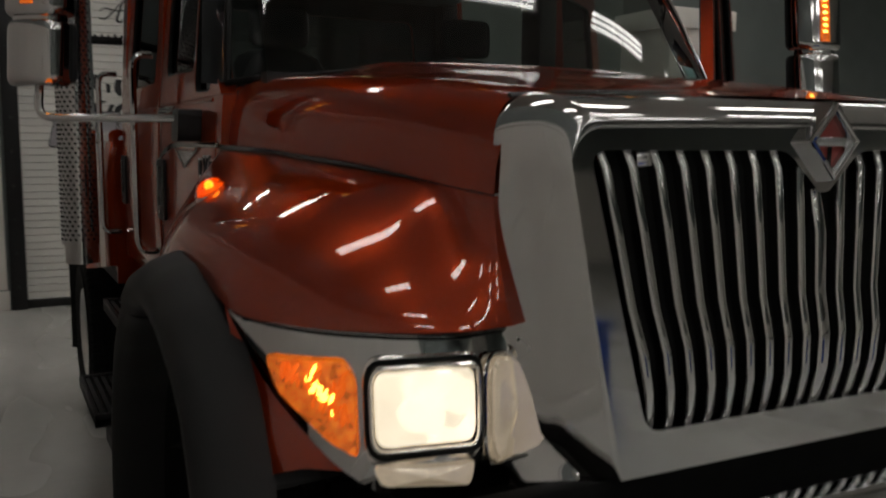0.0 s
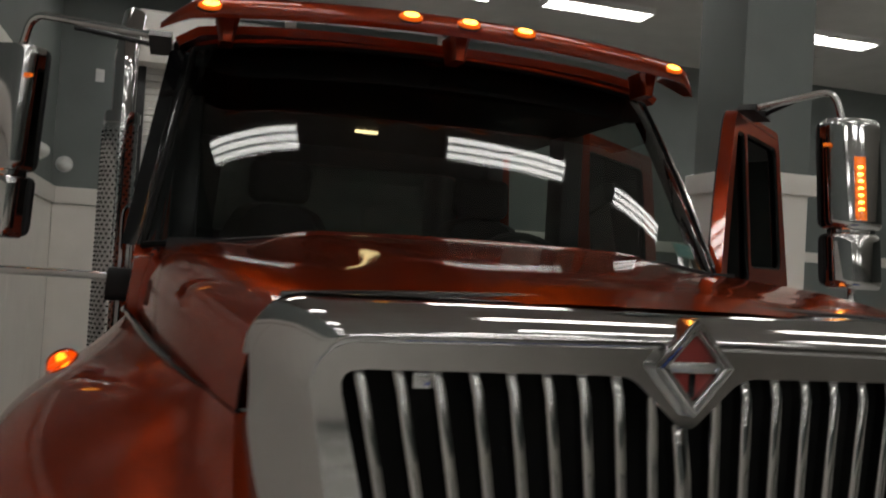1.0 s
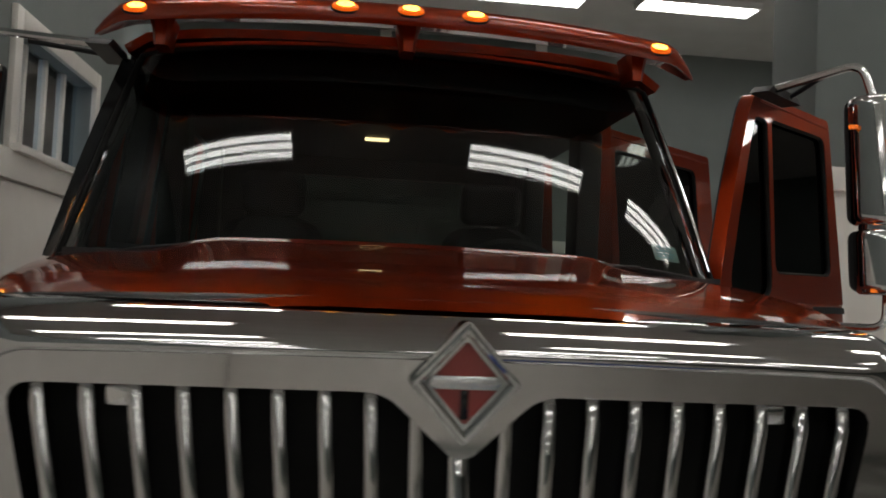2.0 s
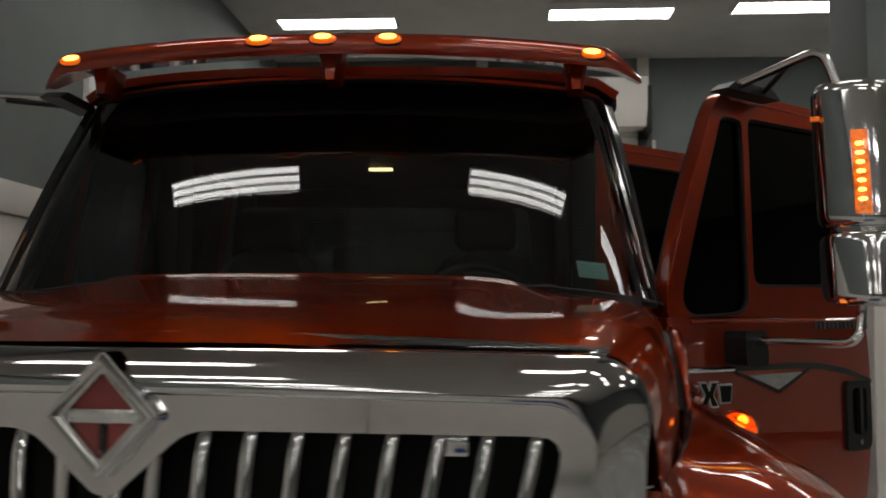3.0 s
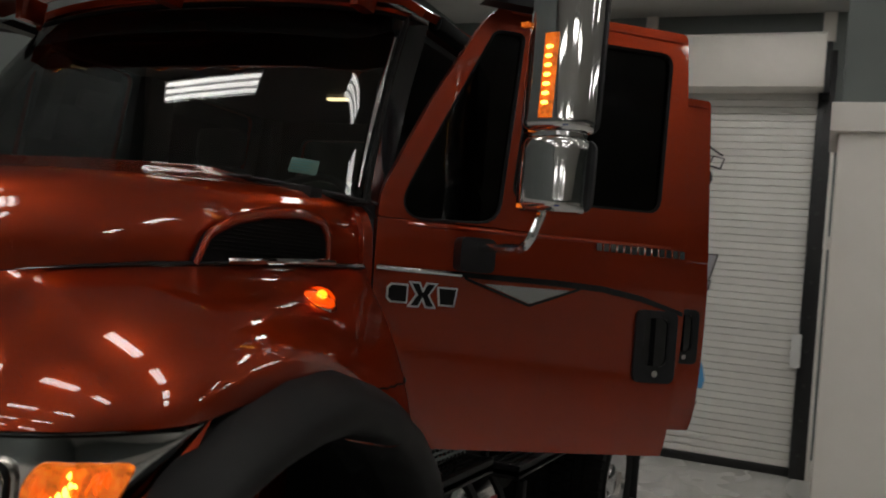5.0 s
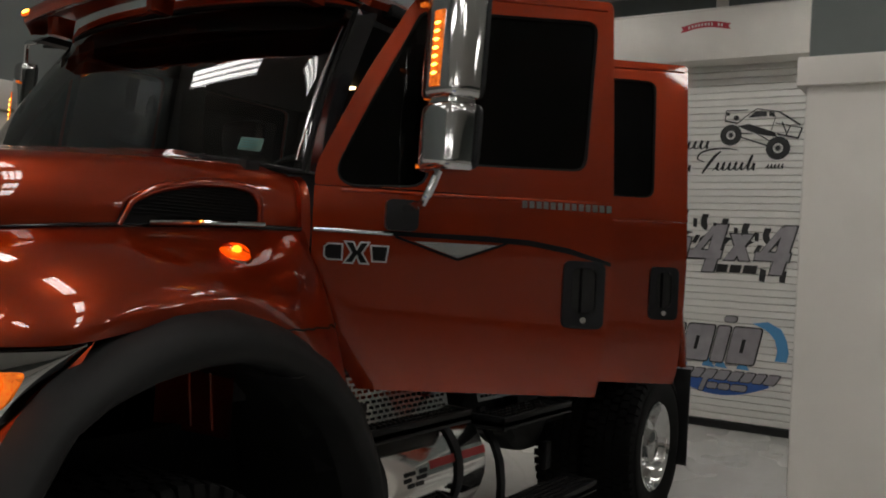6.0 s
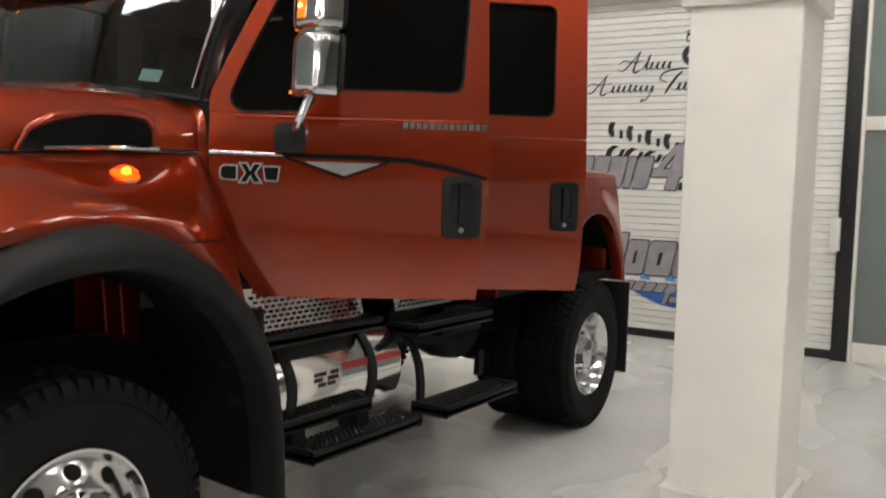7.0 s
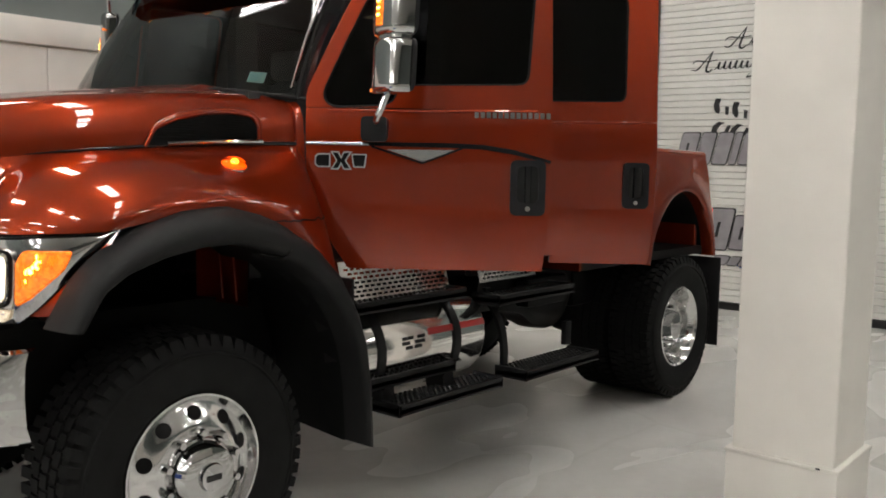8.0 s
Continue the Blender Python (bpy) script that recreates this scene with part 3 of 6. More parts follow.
    def block_row(x0, z0, widths, h, lean, mat):
        x = x0
        for w in widths:
            c, g = min(0.03, 0.2 * w), 0.007 + 0.012 * h
            def cut(e):
                q = slanted(x - e, z0 - e * 1.2, w + 2 * e, h + 2.4 * e, lean)
                return rounded([(a, b, c + e) for a, b in q], c, 3)
            decal("letter_shadow", cut(g), DECAL_BLACK, 0.0025)
            decal("letter_block", cut(0.0), mat, 0.005)
            if h > 0.2 and w > 0.2:
                decal("letter_counter", slanted(x + w * 0.40 + h * lean * 0.30, z0 + h * 0.30, w * 0.13, h * 0.38, lean), DECAL_BLACK, 0.0075)
            x += w + 0.012 + 0.05 * h
    block_row(-1.02, 1.745, (0.22, 0.18, 0.18, 0.08, 0.18), 0.37, 0.24, DECAL_GREY)
    for x in (0.0, 0.73):
        for e, mat, up in ((0.013, DECAL_BLACK, 0.0055), (0.0, DECAL_GREY, 0.008)):
            decal("letter_block", slanted(x - e, 1.885 - e, 0.36 + 2 * e, 0.09 + 2 * e, 0.2), mat, up)
            decal("letter_block", slanted(x + 0.165 - e, 1.735 - e, 0.13 + 2 * e, 0.53 + 2 * e, 0.26), mat, up + 0.0004)
            decal("letter_block", slanted(x + 0.04 - e, 1.95 - e, 0.08 + 2 * e, 0.30 + 2 * e, 0.75), mat, up + 0.0008)
    for e, mat, up in ((0.013, DECAL_BLACK, 0.0055), (0.0, DECAL_GREY, 0.008)):
        decal("letter_block", slanted(0.40 - e, 1.875 - e, 0.11 + 2 * e, 0.29 + 2 * e, 0.70), mat, up)
        decal("letter_block", slanted(0.57 - e, 1.875 - e, 0.11 + 2 * e, 0.29 + 2 * e, -0.35), mat, up + 0.0004)
    for x in (0.79, 1.00):
        decal("tread_mark", [(x, 1.66), (x + 0.06, 1.65), (x + 0.075, 1.78), (x + 0.01, 1.80)], DECAL_BLACK)
    for k in range(3):
        decal("letter_block", slanted(0.32 + k * 0.145, 1.735, 0.12 + 0.025 * (k == 2), 0.09, 0.2), DECAL_BLACK, 0.004)
    # blue swoosh under the lower lettering
    low = [(-0.25 + 1.2 * k / 14, 0.57 - 0.20 * math.sin(math.pi * 0.9 * k / 14)) for k in range(15)]
    upp = [(-0.25 + 1.2 * k / 14, 0.59 - 0.05 * math.sin(math.pi * k / 14)) for k in range(14, -1, -1)]
    decal("swoosh", low + upp, DECAL_BLUE)
    decal("swoosh", [(0.75, 1.19), (0.91, 1.22), (1.05, 1.15), (1.11, 1.04), (1.14, 0.90), (1.12, 0.80), (1.00, 0.80), (1.02, 0.92), (0.99, 1.03), (0.92, 1.11), (0.85, 1.15)][::-1], DECAL_SKY)
    for x in (-0.08, 0.22, 0.36, 0.60):
        decal("swoosh_shard", [(x, 0.68), (x + 0.14, 0.67), (x + 0.05, 0.82)], DECAL_SKY, 0.001)
    block_row(-0.62, 0.72, (0.29,), 0.49, 0.2, DECAL_GREY)
    block_row(-0.30, 0.735, (0.24, 0.30, 0.14, 0.30), 0.40, 0.2, DECAL_GREY)
    block_row(0.445, 1.19, (0.13,), 0.06, 0.2, DECAL_GREY)
    block_row(-0.52, 0.54, (0.19, 0.12, 0.11, 0.12, 0.11, 0.12, 0.13, 0.12, 0.11, 0.10, 0.12), 0.105, 0.6, DECAL_GREY)
    block_row(0.19, 0.40, (0.05,), 0.15, 0.4, DECAL_GREY)
    block_row(0.28, 0.435, (0.11, 0.12, 0.17), 0.065, 0.25, DECAL_GREY)
    return root


roller_shutter()


def column(at, w=0.49):
    root = thing("column", "square showroom column, white panelled below a cap, grey above", "column", at)
    h = w / 2
    part("shaft", boxed((-h + 0.012, -h + 0.012, 0), (h - 0.012, h - 0.012, 2.53)), WHITE, root, "white panelled lower shaft")
    for sx, sy in ((1, 0), (-1, 0), (0, 1), (0, -1)):
        if sx:
            part("panel", boxed((min(sx * h, sx * (h - 0.012)), -h + 0.004, 0.27), (max(sx * h, sx * (h - 0.012)), h - 0.004, 2.53), 0.002, 1), WHITE, root)
        else:
            part("panel", boxed((-h + 0.004, min(sy * h, sy * (h - 0.012)), 0.25), (h - 0.004, max(sy * h, sy * (h - 0.012)), 2.53), 0.002, 1), WHITE, root)
    c = h + 0.035
    part("cap", boxed((-c, -c, 2.53), (c, c, 2.655), 0.006), WHITE, root, "white box cap")
    b = h + 0.022
    bm = boxed((-b, -b, 0.0), (b, b, 0.292), 0.003)
    box(bm, (-b - 0.008, -b - 0.008, 0.292), (b + 0.008, b + 0.008, 0.312), 0.004)
    part("base", bm, WHITE, root, "white base board with a small ledge")
    part("upper_shaft", boxed((-h + 0.004, -h + 0.004, 2.655), (h - 0.004, h - 0.004, ZC), 0.004), WALL, root, "grey painted upper shaft")
    part("screw_cover", turned([(0, 0.012), (0.004, 0.010)], (h - 0.06, -b - 0.02, 0.307), 10), DARKMETAL, root)
    return root


column((2.505, 3.345, 0))


def tube_light(at, length=1.22):
    root = thing("ceiling_light", "white ceiling light with three glowing tubes in a shallow tray", "ceiling light", at, "fluorescent lights on the ceiling")
    h = length / 2
    prof = [(-0.19, 0.0), (-0.175, -0.04), (-0.155, -0.058), (-0.15, -0.03), (0.15, -0.03), (0.155, -0.058), (0.175, -0.04), (0.19, 0.0)]
    part("fixture_body", loft([[V((x, y, z)) for y, z in prof] for x in (-h, h)], close_v=True, caps=True), FIX, root)
    for yy in (-0.098, 0.0, 0.098):
        rows = [[V((x, yy + 0.030 * math.cos(a), -0.034 - 0.026 * math.sin(a))) for a in [math.pi * k / 8 for k in range(9)]] for x in (-h + 0.03, h - 0.03)]
        part("tube", loft(rows, close_v=True, caps=True), TUBE, root, "glowing tube")
    for xx in (-h, h - 0.02):
        part("end_cap", boxed((xx, -0.16, -0.064), (xx + 0.02, 0.16, -0.002), 0.004), FIX, root)
    return root


LIGHT_ROWS = {
    7.5: (-1.17, 1.55, 3.31, 6.13, 9.0),
    4.3: (-1.17, 1.58, 3.58, 6.9, 9.7),
    0.8: (-1.30, 1.27, 3.25, 5.25, 6.9),
}
for k in range(7):
    LIGHT_ROWS[-1.5 - 2.3 * k] = (-1.17, 1.58, 3.58)
first = None
for ly, columns in LIGHT_ROWS.items():
    for lx in columns:
        dy = 0.06 - 0.065 * (lx + 1.17) if ly > 7 else 0.0
        if first is None:
            first = tube_light((lx, ly + dy, ZC))
        else:
            copy_thing(first, Matrix.Translation((lx, ly + dy, ZC)))


def ceiling_fan(at):
    root = thing("ceiling_fan", "black ceiling fan with four blades, at rest", "ceiling fan", at)
    part("rod", tube([(0, 0, 0.3), (0, 0, 0.0)], 0.015, 10), DARKMETAL, root)
    part("hub", turned([(-0.09, 0.05), (-0.07, 0.09), (0.0, 0.10), (0.05, 0.06)], (0, 0, 0)), DARKMETAL, root)
    bm = loft([[V((x, y, 0.01 + 0.03 * y / 0.07)) for y in (-w, w)] for x, w in ((0.08, 0.03), (0.2, 0.06), (0.55, 0.075), (0.62, 0.06))])
    bmesh.ops.solidify(bm, geom=bm.faces[:], thickness=0.008)
    me = to_mesh("blade", bm, DARKMETAL)
    for k in range(4):
        share("blade", me, root, Matrix.Rotation(radians(20 + 90 * k), 4, "Z"))
    return root


ceiling_fan((5.42, 6.9, 4.66))

# ---------- the pickup truck ----------
TRUCK = thing("pickup_truck", "copper-red crew cab heavy pickup truck, driver's doors open, lamps lit", "truck")


def table(x, pts):
    """Linear interpolation in a list of (x, y...) rows."""
    if x <= pts[0][0]:
        return V(pts[0][1:]) if len(pts[0]) > 2 else pts[0][1]
    for p, q in zip(pts, pts[1:]):
        if x <= q[0]:
            t = (x - p[0]) / (q[0] - p[0])
            return V([lerp(a, b, t) for a, b in zip(p[1:], q[1:])]) if len(p) > 2 else lerp(p[1], q[1], t)
    return V(pts[-1][1:]) if len(pts[-1]) > 2 else pts[-1][1]


def smooth_table(x, pts):
    """Smooth interpolation through (x, y) rows."""
    n = len(pts)
    if x <= pts[0][0]:
        return pts[0][1]
    if x >= pts[-1][0]:
        return pts[-1][1]
    i = max(k for k in range(n - 1) if pts[k][0] <= x)
    p1, p2 = pts[i], pts[i + 1]
    p0, p3 = pts[max(i - 1, 0)], pts[min(i + 2, n - 1)]
    h = p2[0] - p1[0]
    t = (x - p1[0]) / h
    m1 = (p2[1] - p0[1]) / (p2[0] - p0[0]) * h
    m2 = (p3[1] - p1[1]) / (p3[0] - p1[0]) * h
    return (2 * t ** 3 - 3 * t * t + 1) * p1[1] + (t ** 3 - 2 * t * t + t) * m1 + (-2 * t ** 3 + 3 * t * t) * p2[1] + (t ** 3 - t * t) * m2


# --- hood ---
TRIM_X = [(0.10, 0.765), (0.4, 0.855), (0.7, 0.915), (1.0, 0.958), (1.37, 0.998)]
TRIM_Z = [(0.10, 1.690), (0.4, 1.725), (0.7, 1.748), (1.0, 1.766), (1.37, 1.777)]
SHOULDER = [(0.10, 1.874), (0.4, 1.926), (0.7, 1.956), (1.0, 1.978), (1.34, 1.99)]
LIFT = [(0.10, 0.014), (0.25, 0.017), (0.50, 0.021), (0.80, 0.030), (1.0, 0.038), (1.10, 0.044), (1.15, 0.055)]


def hood_row(y):
    xt, zt, zs = smooth_table(y, TRIM_X), smooth_table(y, TRIM_Z), smooth_table(y, SHOULDER)
    v = (y - 0.1) / 1.05
    bw = lerp(0.30, 0.62, v)                 # half-width of the raised middle
    lift = smooth_table(y, LIFT)
    half = [(xt, zt), (xt - 0.004, zt + 0.05), (xt - 0.012, zt + 0.5 * (zs - zt)), (xt - 0.03, zs - 0.055), (xt - 0.055, zs - 0.025), (xt - 0.09, zs - 0.006), (xt - 0.14, zs + 0.002)]
    x0 = xt - 0.14
    for k in range(1, 17):
        x = x0 * (1 - k / 16)
        s = 1 - min(max((x - bw + 0.13) / 0.26, 0), 1)
        s = s * s * (3 - 2 * s)
        half.append((x, zs + 0.004 + lift * (0.72 * s + 0.28 * (1 - (x / x0) ** 2))))
    full = half + [(-x, z) for x, z in reversed(half[:-1])]
    back = lambda x: 0.20 * v ** 1.5 * (x / xt) ** 2
    return [V((x, y + back(x) - (0.035 * (1 - v) * (1 - (x / xt) ** 2) if y < 0.3 else 0), z)) for x, z in full]


part("hood", loft([hood_row(0.106 + 1.049 * k / 26) for k in range(27)]), PAINT, TRUCK, "glossy copper hood with a raised middle", 60)
# dark tube in place of the shaded gap between the hood and the chrome surround
part("hood_gap", tube([(x, 0.165 - 0.02 * (1 - (x / 0.7) ** 2), 1.881 + 0.010 * (1 - (x / 0.7) ** 2)) for x in [-0.7 + 1.4 * k / 20 for k in range(21)]], [0.008 + 0.009 * (1 - abs(k / 10 - 1) ** 3) for k in range(21)], 8), GAP_BLACK, TRUCK, "dark tube standing for the shade in the hood gap")

# --- front fenders, with their trim, flare and lamps ---
FLARE_OUT = [(0.132, 1.160), (0.215, 1.30), (0.29, 1.375), (0.44, 1.465), (0.62, 1.52), (0.80, 1.535), (0.99, 1.49), (1.20, 1.385), (1.34, 1.25), (1.43, 1.09), (1.48, 0.93), (1.50, 0.75), (1.512, 0.48)]
FLARE_IN = [(0.212, 1.150), (0.285, 1.268), (0.375, 1.322), (0.515, 1.366), (0.66, 1.39), (0.80, 1.395), (0.96, 1.365), (1.11, 1.295), (1.24, 1.19), (1.345, 1.06), (1.41, 0.93), (1.45, 0.75), (1.468, 0.49)]
SWEEP = [(-0.35, 0.60, 0.035), (0.0, 0.745, 0.10), (0.25, 0.86, 0.075), (0.5, 0.98, 0.105), (0.7, 1.09, 0.165), (0.85, 1.165, 0.25), (1.0, 1.215, 0.37)]


def sweep_xy(u):
    return smooth_table(u, [(a, b) for a, b, c in SWEEP]), smooth_table(u, [(a, c) for a, b, c in SWEEP])


# stations from the nose to the door: y on the trim line, then the two inner and the lower control points
FENDER = [
    (0.106, (0.768, 0.106, 1.640), (0.768, 0.080, 1.545), (0.752, 0.056, 1.446)),
    (0.215, (0.826, 0.172, 1.612), (0.872, 0.078, 1.525), (0.866, 0.050, 1.446)),
    (0.320, (0.926, 0.238, 1.650), (1.002, 0.118, 1.553), (1.000, 0.090, 1.449)),
    (0.460, (1.008, 0.364, 1.688), (1.128, 0.228, 1.580), (1.130, 0.188, 1.454)),
    (0.620, (1.055, 0.528, 1.700), (1.210, 0.384, 1.600), (1.207, 0.342, 1.460)),
    (0.780, (1.079, 0.715, 1.700), (1.240, 0.570, 1.608), (1.218, 0.560, 1.493)),
    (0.940, (1.088, 0.910, 1.698), (1.240, 0.840, 1.602), (1.218, 0.820, 1.517)),
    (1.090, (1.087, 1.085, 1.698), (1.230, 1.080, 1.578), (1.218, 1.070, 1.440)),
    (1.210, (1.082, 1.220, 1.698), (1.212, 1.245, 1.550), (1.216, 1.260, 1.318)),
    (1.300, (1.066, 1.318, 1.708), (1.175, 1.355, 1.505), (1.205, 1.390, 1.160)),
    (1.352, (1.026, 1.374, 1.680), (1.066, 1.412, 1.420), (1.162, 1.495, 1.080)),
]


def fender_at(a, b):
    """The fender's skin: a runs from the nose to the door, b from the trim line down."""
    w = a * (len(FENDER) - 1)
    y = smooth_table(w, [(k, row[0]) for k, row in enumerate(FENDER)])
    p = [V((smooth_table(y, TRIM_X), y, smooth_table(y, TRIM_Z) - 0.003))]
    for c in (1, 2, 3):
        p.append(V([smooth_table(w, [(k, row[c][i]) for k, row in enumerate(FENDER)]) for i in range(3)]))
    return p[0] * (1 - b) ** 3 + p[1] * 3 * b * (1 - b) ** 2 + p[2] * 3 * b * b * (1 - b) + p[3] * b ** 3


def fender(sg):
    def fn(a, b):
        q = fender_at(a, b)
        return V((q.x * sg, q.y, q.z))
    f = part("fender", sheet(fn, 80, 26), PAINT, TRUCK, "rounded copper front fender", 70)
    # return flange towards the grille
    part("fender_return", loft([[fn(0.0, b / 10), V((0.69 * sg, fn(0.0, b / 10).y + 0.03, fn(0.0, b / 10).z)), V((0.62 * sg, fn(0.0, b / 10).y + 0.16, fn(0.0, b / 10).z))] for b in range(11)]), PAINT, f)
    # seam between the upper fender and the skirt behind the flare
    seam = []
    for k in range(24):
        a = 0.68 + 0.32 * k / 23
        col = [fn(a, j / 60) for j in range(61)]
        q = min(col, key=lambda p: abs(p.z - 1.466))
        if abs(q.z - 1.466) < 0.008:
            seam.append(q + V((0.001 * sg, 0, 0)))
    if len(seam) > 3:
        part("panel_seam", tube(seam, 0.003, 6), FRAME_BLACK, f)
    # dark trim line between hood and fender
    pts = [(smooth_table(y, TRIM_X) * sg + 0.004 * sg, y, smooth_table(y, TRIM_Z)) for y in [0.26 + 1.07 * k / 30 for k in range(31)]]
    part("trim_line", tube(pts, [0.0015 + 0.007 * min(1.0, k / 8) for k in range(31)], 8), GLOSS_BLACK, f, "thin black trim line")
    # flare
    rows = []
    for k in range(46):
        w = k / 45 * (len(FLARE_OUT) - 1)
        i = min(int(w), len(FLARE_OUT) - 2)
        t = w - i
        o = V((lerp(FLARE_OUT[i][0], FLARE_OUT[i + 1][0], t), lerp(FLARE_OUT[i][1], FLARE_OUT[i + 1][1], t)))
        n = V((lerp(FLARE_IN[i][0], FLARE_IN[i + 1][0], t), lerp(FLARE_IN[i][1], FLARE_IN[i + 1][1], t)))
        row = []
        for s, x in ((0.0, 1.19), (0.0, 1.218), (0.06, 1.255), (0.16, 1.290), (0.32, 1.318), (0.52, 1.330), (0.72, 1.330), (0.88, 1.320), (0.97, 1.300), (1.0, 1.275), (1.0, 1.08)):
            q = o.lerp(n, s)
            row.append(V((x * sg, q.x, q.y)))
        rows.append(row)
    # the flare is moulded in two lengths
    part("fender_flare", loft(rows[:25]), FLARE, TRUCK, "wide grained black plastic fender flare", 50)
    rear = [[p + V((-0.008 * sg, 0.004, -0.006)) for p in r] for r in rows[24:]]
    part("fender_flare", loft(rear), FLARE, TRUCK, "rear length of the black fender flare", 50)
    # wheel well liner
    pts = curve_points([(0.0, a, b - 0.01) for a, b in FLARE_IN], 2)
    part("wheel_liner", loft([[V((1.17 * sg, p.y, p.z)), V((0.72 * sg, p.y, p.z + 0.03))] for p in pts]), FRAME_BLACK, TRUCK, "black wheel well liner")
    part("inner_fender", loft([[V((x * sg, y, z)) for x, y in ((0.60, 1.10), (0.70, 1.146), (0.80, 1.152), (0.90, 1.148), (0.93, 1.13))] for z in (1.08, 1.16, 1.24, 1.34)]), PAINT, TRUCK, "copper inner fender in the wheel well")
    for xx in (0.70, 0.80):
        part("inner_rib", tube([((xx + 0.03) * sg, 1.146, 1.10), (xx * sg, 1.146, 1.33)], 0.005, 6), PAINT, TRUCK)
    part("inner_wall", boxed((min(0.60 * sg, 0.66 * sg), 0.15, 0.72), (max(0.60 * sg, 0.69 * sg), 1.46, 1.10)), FRAME_BLACK, TRUCK)
    part("splash_flap", boxed((min(0.55 * sg, 1.2 * sg), 1.475, 0.5), (max(0.55 * sg, 1.2 * sg), 1.49, 1.2), 0.004), BLACK, TRUCK, "hanging black splash flap")
    # marker lamp on top
    wide = 1.086 if sg > 0 else 1.112
    c = min((fn(0.50 + 0.20 * i / 28, j / 60) for i in range(29) for j in range(10, 46)), key=lambda p: abs(abs(p.x) - wide) + abs(p.y - 0.94)) - V((0, 0, 0.012))
    lamp = part("marker_lamp", turned([(-0.012, 0.05), (0.0, 0.05), (0.008, 0.046)], (0, 0, 0), 20), CHROME, TRUCK, "chrome lamp base")
    lamp.matrix_local = Matrix.Translation(c) @ pose(0, 0, 0, 0, 26 * sg, 0) @ Matrix.Diagonal((0.95, 1.35, 0.92, 1))
    rows = [[V((r * math.cos(2 * math.pi * k / 20), r * math.sin(2 * math.pi * k / 20), z)) for k in range(20)] for z, r in ((0.008, 0.043), (0.02, 0.041), (0.034, 0.034), (0.044, 0.02), (0.047, 0.002))]
    part("lens", loft(rows, close_v=True), AMBER_CLEAR, lamp, "clear amber lens")
    rows = [[V((r * math.cos(2 * math.pi * k / 16), r * math.sin(2 * math.pi * k / 16), z)) for k in range(16)] for z, r in ((0.009, 0.041), (0.014, 0.040), (0.018, 0.034), (0.020, 0.020), (0.0205, 0.001))]
    part("diffuser", loft(rows, close_v=True), AMBER, lamp, "glowing amber diffuser")
    bm = bmesh.new()
    bmesh.ops.create_uvsphere(bm, u_segments=12, v_segments=8, radius=0.013, matrix=Matrix.Translation((0, 0, 0.026)))
    part("bulb", bm, AMBER_BULB, lamp)
    return f


for sg in (1, -1):
    fender(sg)


def intake(sg):
    """The mesh-covered air intake in the side of the hood."""
    out = [(0.665, 1.744, 0.005), (0.71, 1.822), (0.79, 1.862), (0.91, 1.890), (1.04, 1.900), (1.13, 1.889), (1.158, 1.850), (1.152, 1.770, 0.005)]
    ring = rounded(out, 0.02, 3)

    def at(y, z, d):
        x = smooth_table(y, TRIM_X) + 0.006 - 0.13 * (z - 1.777)
        return V(((x + d) * sg, y, z))
    # solid black plate stands in for the shade inside the opening
    v = part("air_intake", plate(ring, at, -0.03, -0.003), FRAME_BLACK, TRUCK, "air intake, a black plate for its dark opening behind mesh")
    arch = [p for p in ring[2:-2]]
    part("intake_rim", tube([at(p[0], p[1], 0.0) for p in arch], [0.006 + 0.009 * min(1.0, 4 * k / len(arch), 4 * (len(arch) - 1 - k) / len(arch) + 0.3) for k in range(len(arch))], 12), PAINT, v, "copper painted rim")
    for k in range(11):
        z = 1.786 + k * 0.0098
        ys = [p[0] for p in ring if p[1] > z]
        if ys:
            part("mesh_wire", tube([at(min(ys) + 0.01, z, 0.0), at((min(ys) + max(ys)) / 2, z, 0.0), at(max(ys) - 0.01, z, 0.0)], 0.0022, 5), FRAME_BLACK, v)
    part("chrome_lip", tube([at(0.74 + 0.41 * k / 8, smooth_table(0.74 + 0.41 * k / 8, TRIM_Z) + 0.009, 0.022) for k in range(9)], 0.0085, 8), CHROME, v, "chrome lower lip")


intake(1)

# --- chrome grille surround ---


def gy(z):
    return -0.028 * (1.83 - z) / 0.7


SIDE_IN = [(1.135, 0.545), (1.40, 0.600), (1.70, 0.655), (1.748, 0.664)]
SIDE_OUT = [(1.13, 0.690), (1.25, 0.725), (1.35, 0.742), (1.45, 0.750), (1.60, 0.757), (1.79, 0.760)]
# profiles from the face's edge outwards: share of the width and depth
ROLL = [(0.0, 0.0), (0.01, -0.004), (0.05, -0.007), (0.20, -0.0065), (0.36, -0.001), (0.52, 0.010), (0.68, 0.027), (0.81, 0.050), (0.91, 0.076), (0.97, 0.102), (0.99, 0.125), (0.95, 0.155)]
RAKED = [(0.0, 0.0), (0.02, 0.001), (0.06, 0.004), (0.16, 0.015), (0.30, 0.031), (0.44, 0.048), (0.58, 0.066), (0.71, 0.081), (0.83, 0.095), (0.92, 0.106), (0.97, 0.112), (1.0, 0.116)]


